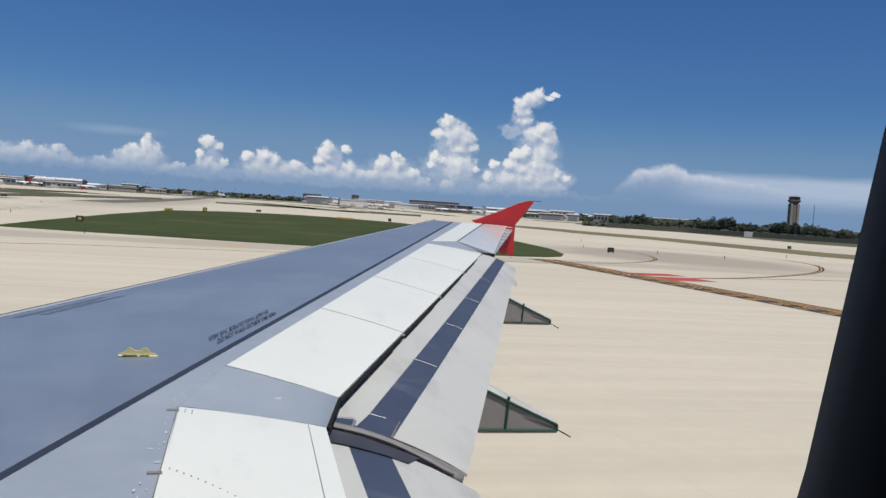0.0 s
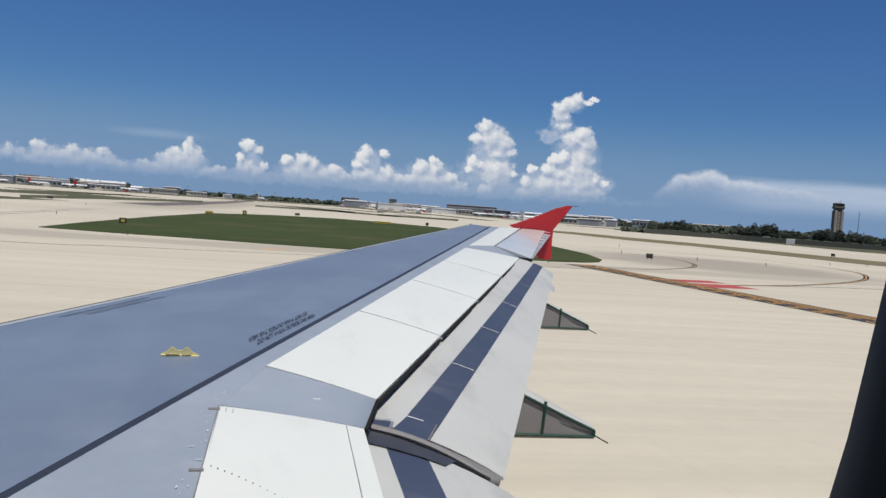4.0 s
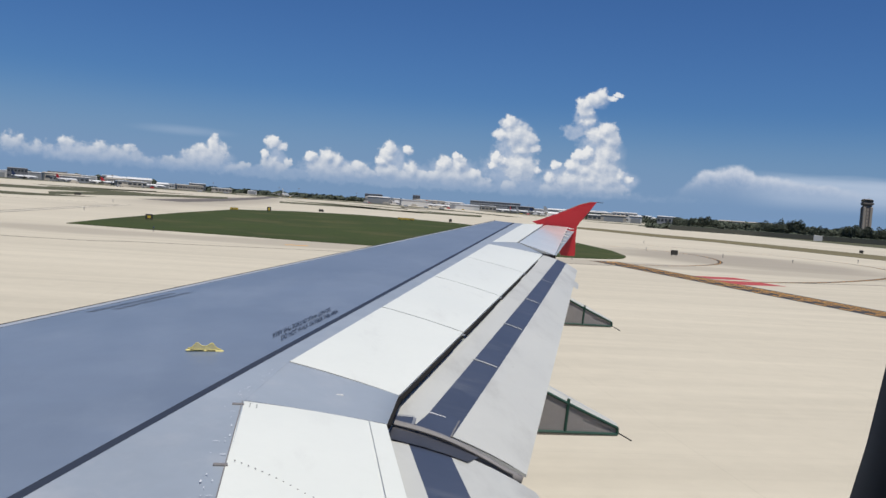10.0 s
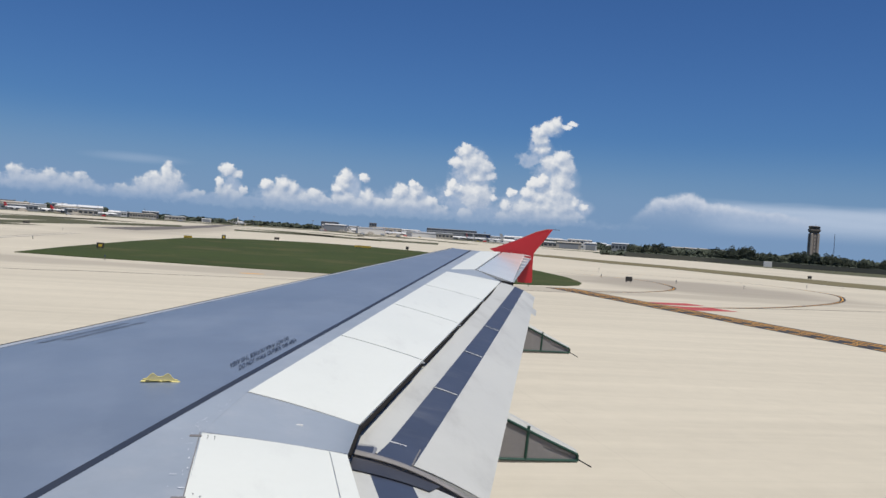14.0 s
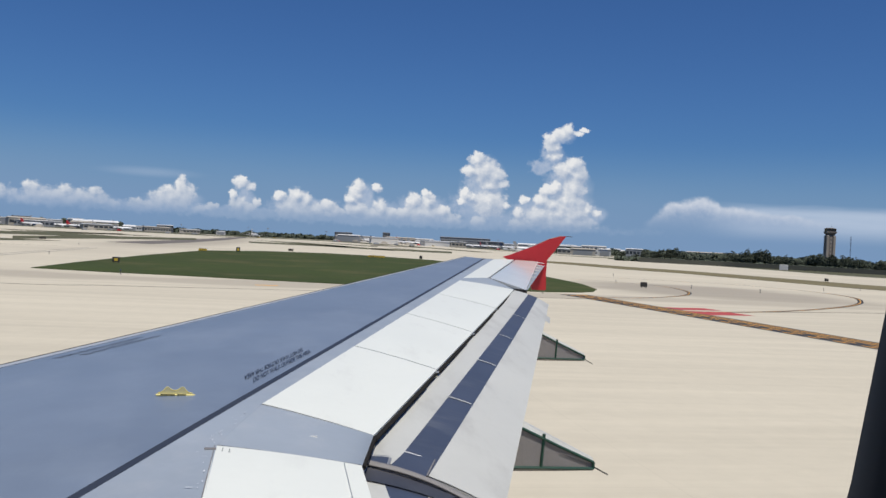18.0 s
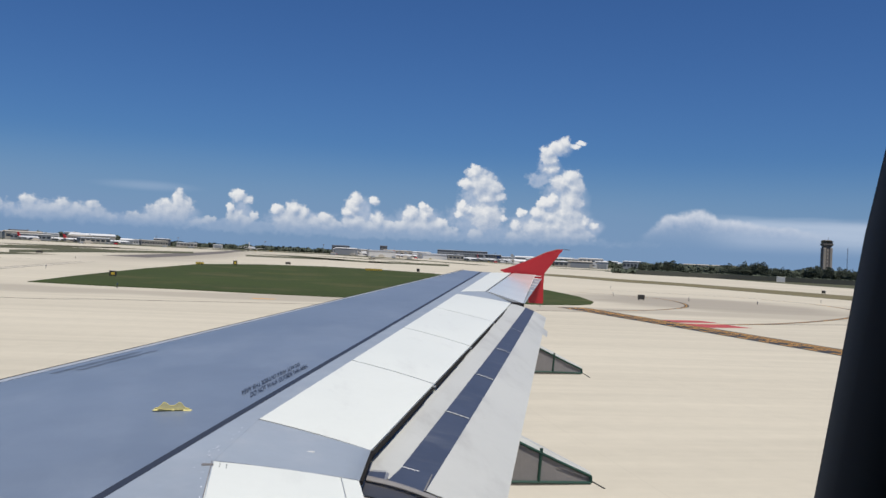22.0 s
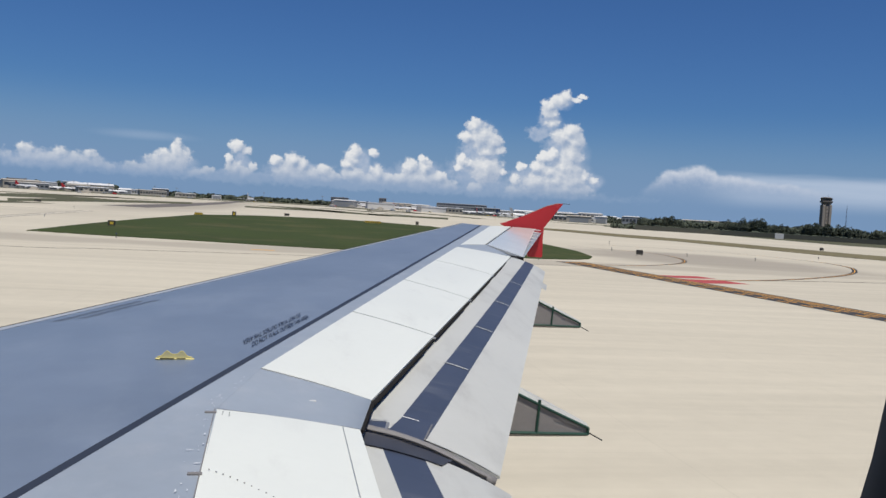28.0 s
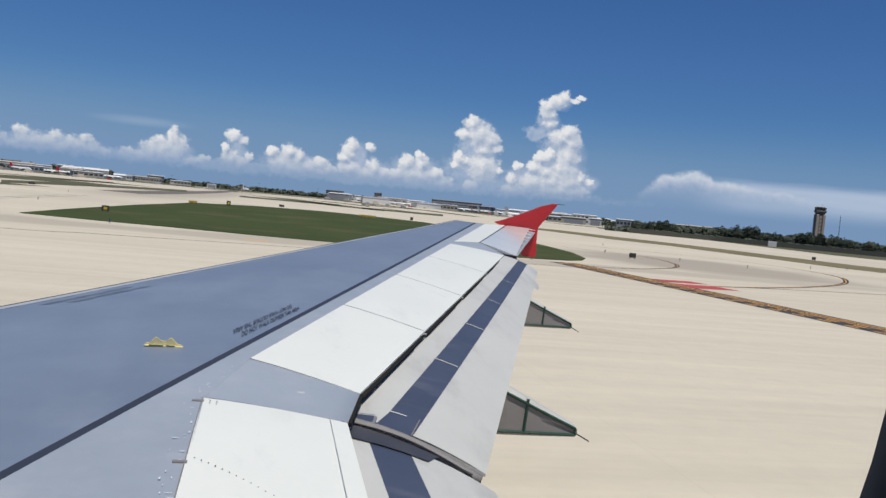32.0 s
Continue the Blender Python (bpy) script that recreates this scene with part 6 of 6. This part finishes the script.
ring_structure(250, -18)
palms = [palm_model(31, 10.0), palm_model(32, 12.0)]
used_p = [False, False]
for i in range(26):
    plant(palms, used_p, 44 + 20 * i / 25 + rnd.uniform(-0.2, 0.2), rnd.uniform(560, 640), rnd.uniform(0.8, 1.15), rnd.uniform(0, 360))
for i in range(44):
    plant(models, used, 52 + 36 * i / 43, rnd.uniform(350, 390), rnd.uniform(0.75, 1.2), rnd.uniform(0, 360))
hedge("hedge", 50.0, 90.0, 345, 3.4, "dense dark undergrowth along the airfield edge", 15, 4200, size=1.2)
mast(58.5, 620, 40)


# ---- the highway side, behind ----
solo("road", slab([(214, -190), (236, -190), (232, -60), (226, -40), (206, -40), (212, -60)], -0.3, 0.0), M_BGREY, "grey highway beside the airfield", "road", kind="structure")
solo("wall_north", block(240, -190, -0.05, 240.4, -44, 3.2), M_BDARK, "long dark highway noise wall", "wall", kind="structure")


def vehicle(x, y, turn, long, tall, mat, label, name):
    """A road vehicle: body, cabin glass, wheels."""
    t = thing(name, (x, y, 0.0), turn, label, "vehicle")
    part("body", block(-1.0, -long / 2, 0.35, 1.0, long / 2, tall * 0.6, 0.12), t, "", mat)
    part("cabin", loft([[(-0.9, -long * 0.3, tall * 0.6), (0.9, -long * 0.3, tall * 0.6), (0.9, long * 0.38, tall * 0.6), (-0.9, long * 0.38, tall * 0.6)],
                        [(-0.75, -long * 0.18, tall), (0.75, -long * 0.18, tall), (0.75, long * 0.3, tall), (-0.75, long * 0.3, tall)]]), t, "dark glazed cabin", M_GLASS if tall < 2 else mat)
    for sx in (-0.95, 0.95):
        for sy in (-long * 0.32, long * 0.32):
            w = part("wheel", lathe([(0.2, -0.1), (0.35, -0.1), (0.35, 0.1), (0.2, 0.1)], 12, "x"), t, "black tyre", M_RUBBER)
            w.location = (sx, sy, 0.35)


vehicle(222, -70, 4, 9.5, 3.6, M_BWHITE, "white box truck on the highway", "truck")
vehicle(219, -92, 2, 4.5, 1.5, M_RED, "red car on the highway", "car")
vehicle(225, -104, 2, 4.4, 1.5, M_BGREY, "grey car on the highway", "car")
vehicle(220, -122, 2, 4.6, 1.6, M_BWHITE, "white car on the highway", "car")
vehicle(226, -140, 2, 8.0, 3.2, M_SIGNY, "yellow lorry on the highway", "truck")
board = thing("billboard", (250, -52, -0.05), 70, "dark roadside billboard on a single pole", "billboard")
part("pole", tube([(0, 0, 0), (0, 0, 9.0)], 0.4, 8), board, "steel pole", M_STEEL)
part("panel", block(-5, -0.4, 9.0, 5, 0.4, 13.0, 0.1), board, "dark sign panel", M_BDARK)
crane = thing("crane", (270, -84, -0.05), 30, "dark mobile crane with a raised boom", "crane")
part("carrier", block(-1.4, -4.5, 0.0, 1.4, 4.5, 3.0, 0.2), crane, "crane carrier", M_STEEL)
part("boom", tube([(0, 2, 2.8), (0, -9, 21.0)], 0.4, 6, 0.6), crane, "raised boom", M_STEEL)
for i in range(7):
    pole = thing("utility_pole", (262 + 5 * i, -46 - 24 * i, -0.05), 0, "thin wooden utility pole with a crossarm", "pole", "utility poles")
    part("shaft", tube([(0, 0, 0), (0, 0, 11)], 0.16, 6, 0.7), pole, "", M_BARK)
    part("crossarm", block(-1.2, -0.08, 9.8, 1.2, 0.08, 10.0), pole, "", M_BARK)

# ---- small things on the far aprons ----
rnd = random.Random(77)
for i in range(14):
    az = lerp(-16.5, 19.0, (i + rnd.uniform(0.1, 0.9)) / 14)
    x, y = polar(az, rnd.uniform(1180, 1330))
    pole = thing("light_pole", (x, y, -0.05), rnd.uniform(0, 90), "tall grey apron floodlight pole", "light pole", "apron light poles")
    part("shaft", tube([(0, 0, 0), (0, 0, 13.5)], 0.20, 6, 0.6), pole, "", M_BGREY)
    part("lamp_head", block(-1.3, -0.3, 13.3, 1.3, 0.3, 14.0), pole, "row of floodlights", M_BGREY)
KINDS = [("truck", 8.5, 3.4, M_BWHITE, "white service truck on the apron"), ("van", 5.2, 2.3, M_BGREY, "grey service van on the apron"), ("tug", 4.0, 1.6, M_SIGNY, "yellow baggage tug on the apron"),
         ("truck", 9.0, 3.8, M_BBEIGE, "beige catering truck on the apron"), ("van", 5.0, 2.2, M_RED, "red service van on the apron")]
for i in range(36):
    name, long, tall, mat, lab = KINDS[rnd.randrange(len(KINDS))]
    az = rnd.uniform(-16.0, 0.0) if i % 3 == 0 else rnd.uniform(3.5, 21.0)
    x, y = polar(az, rnd.uniform(900, 1300))
    vehicle(x, y, rnd.uniform(60, 120) - az, long, tall, mat, lab, name)
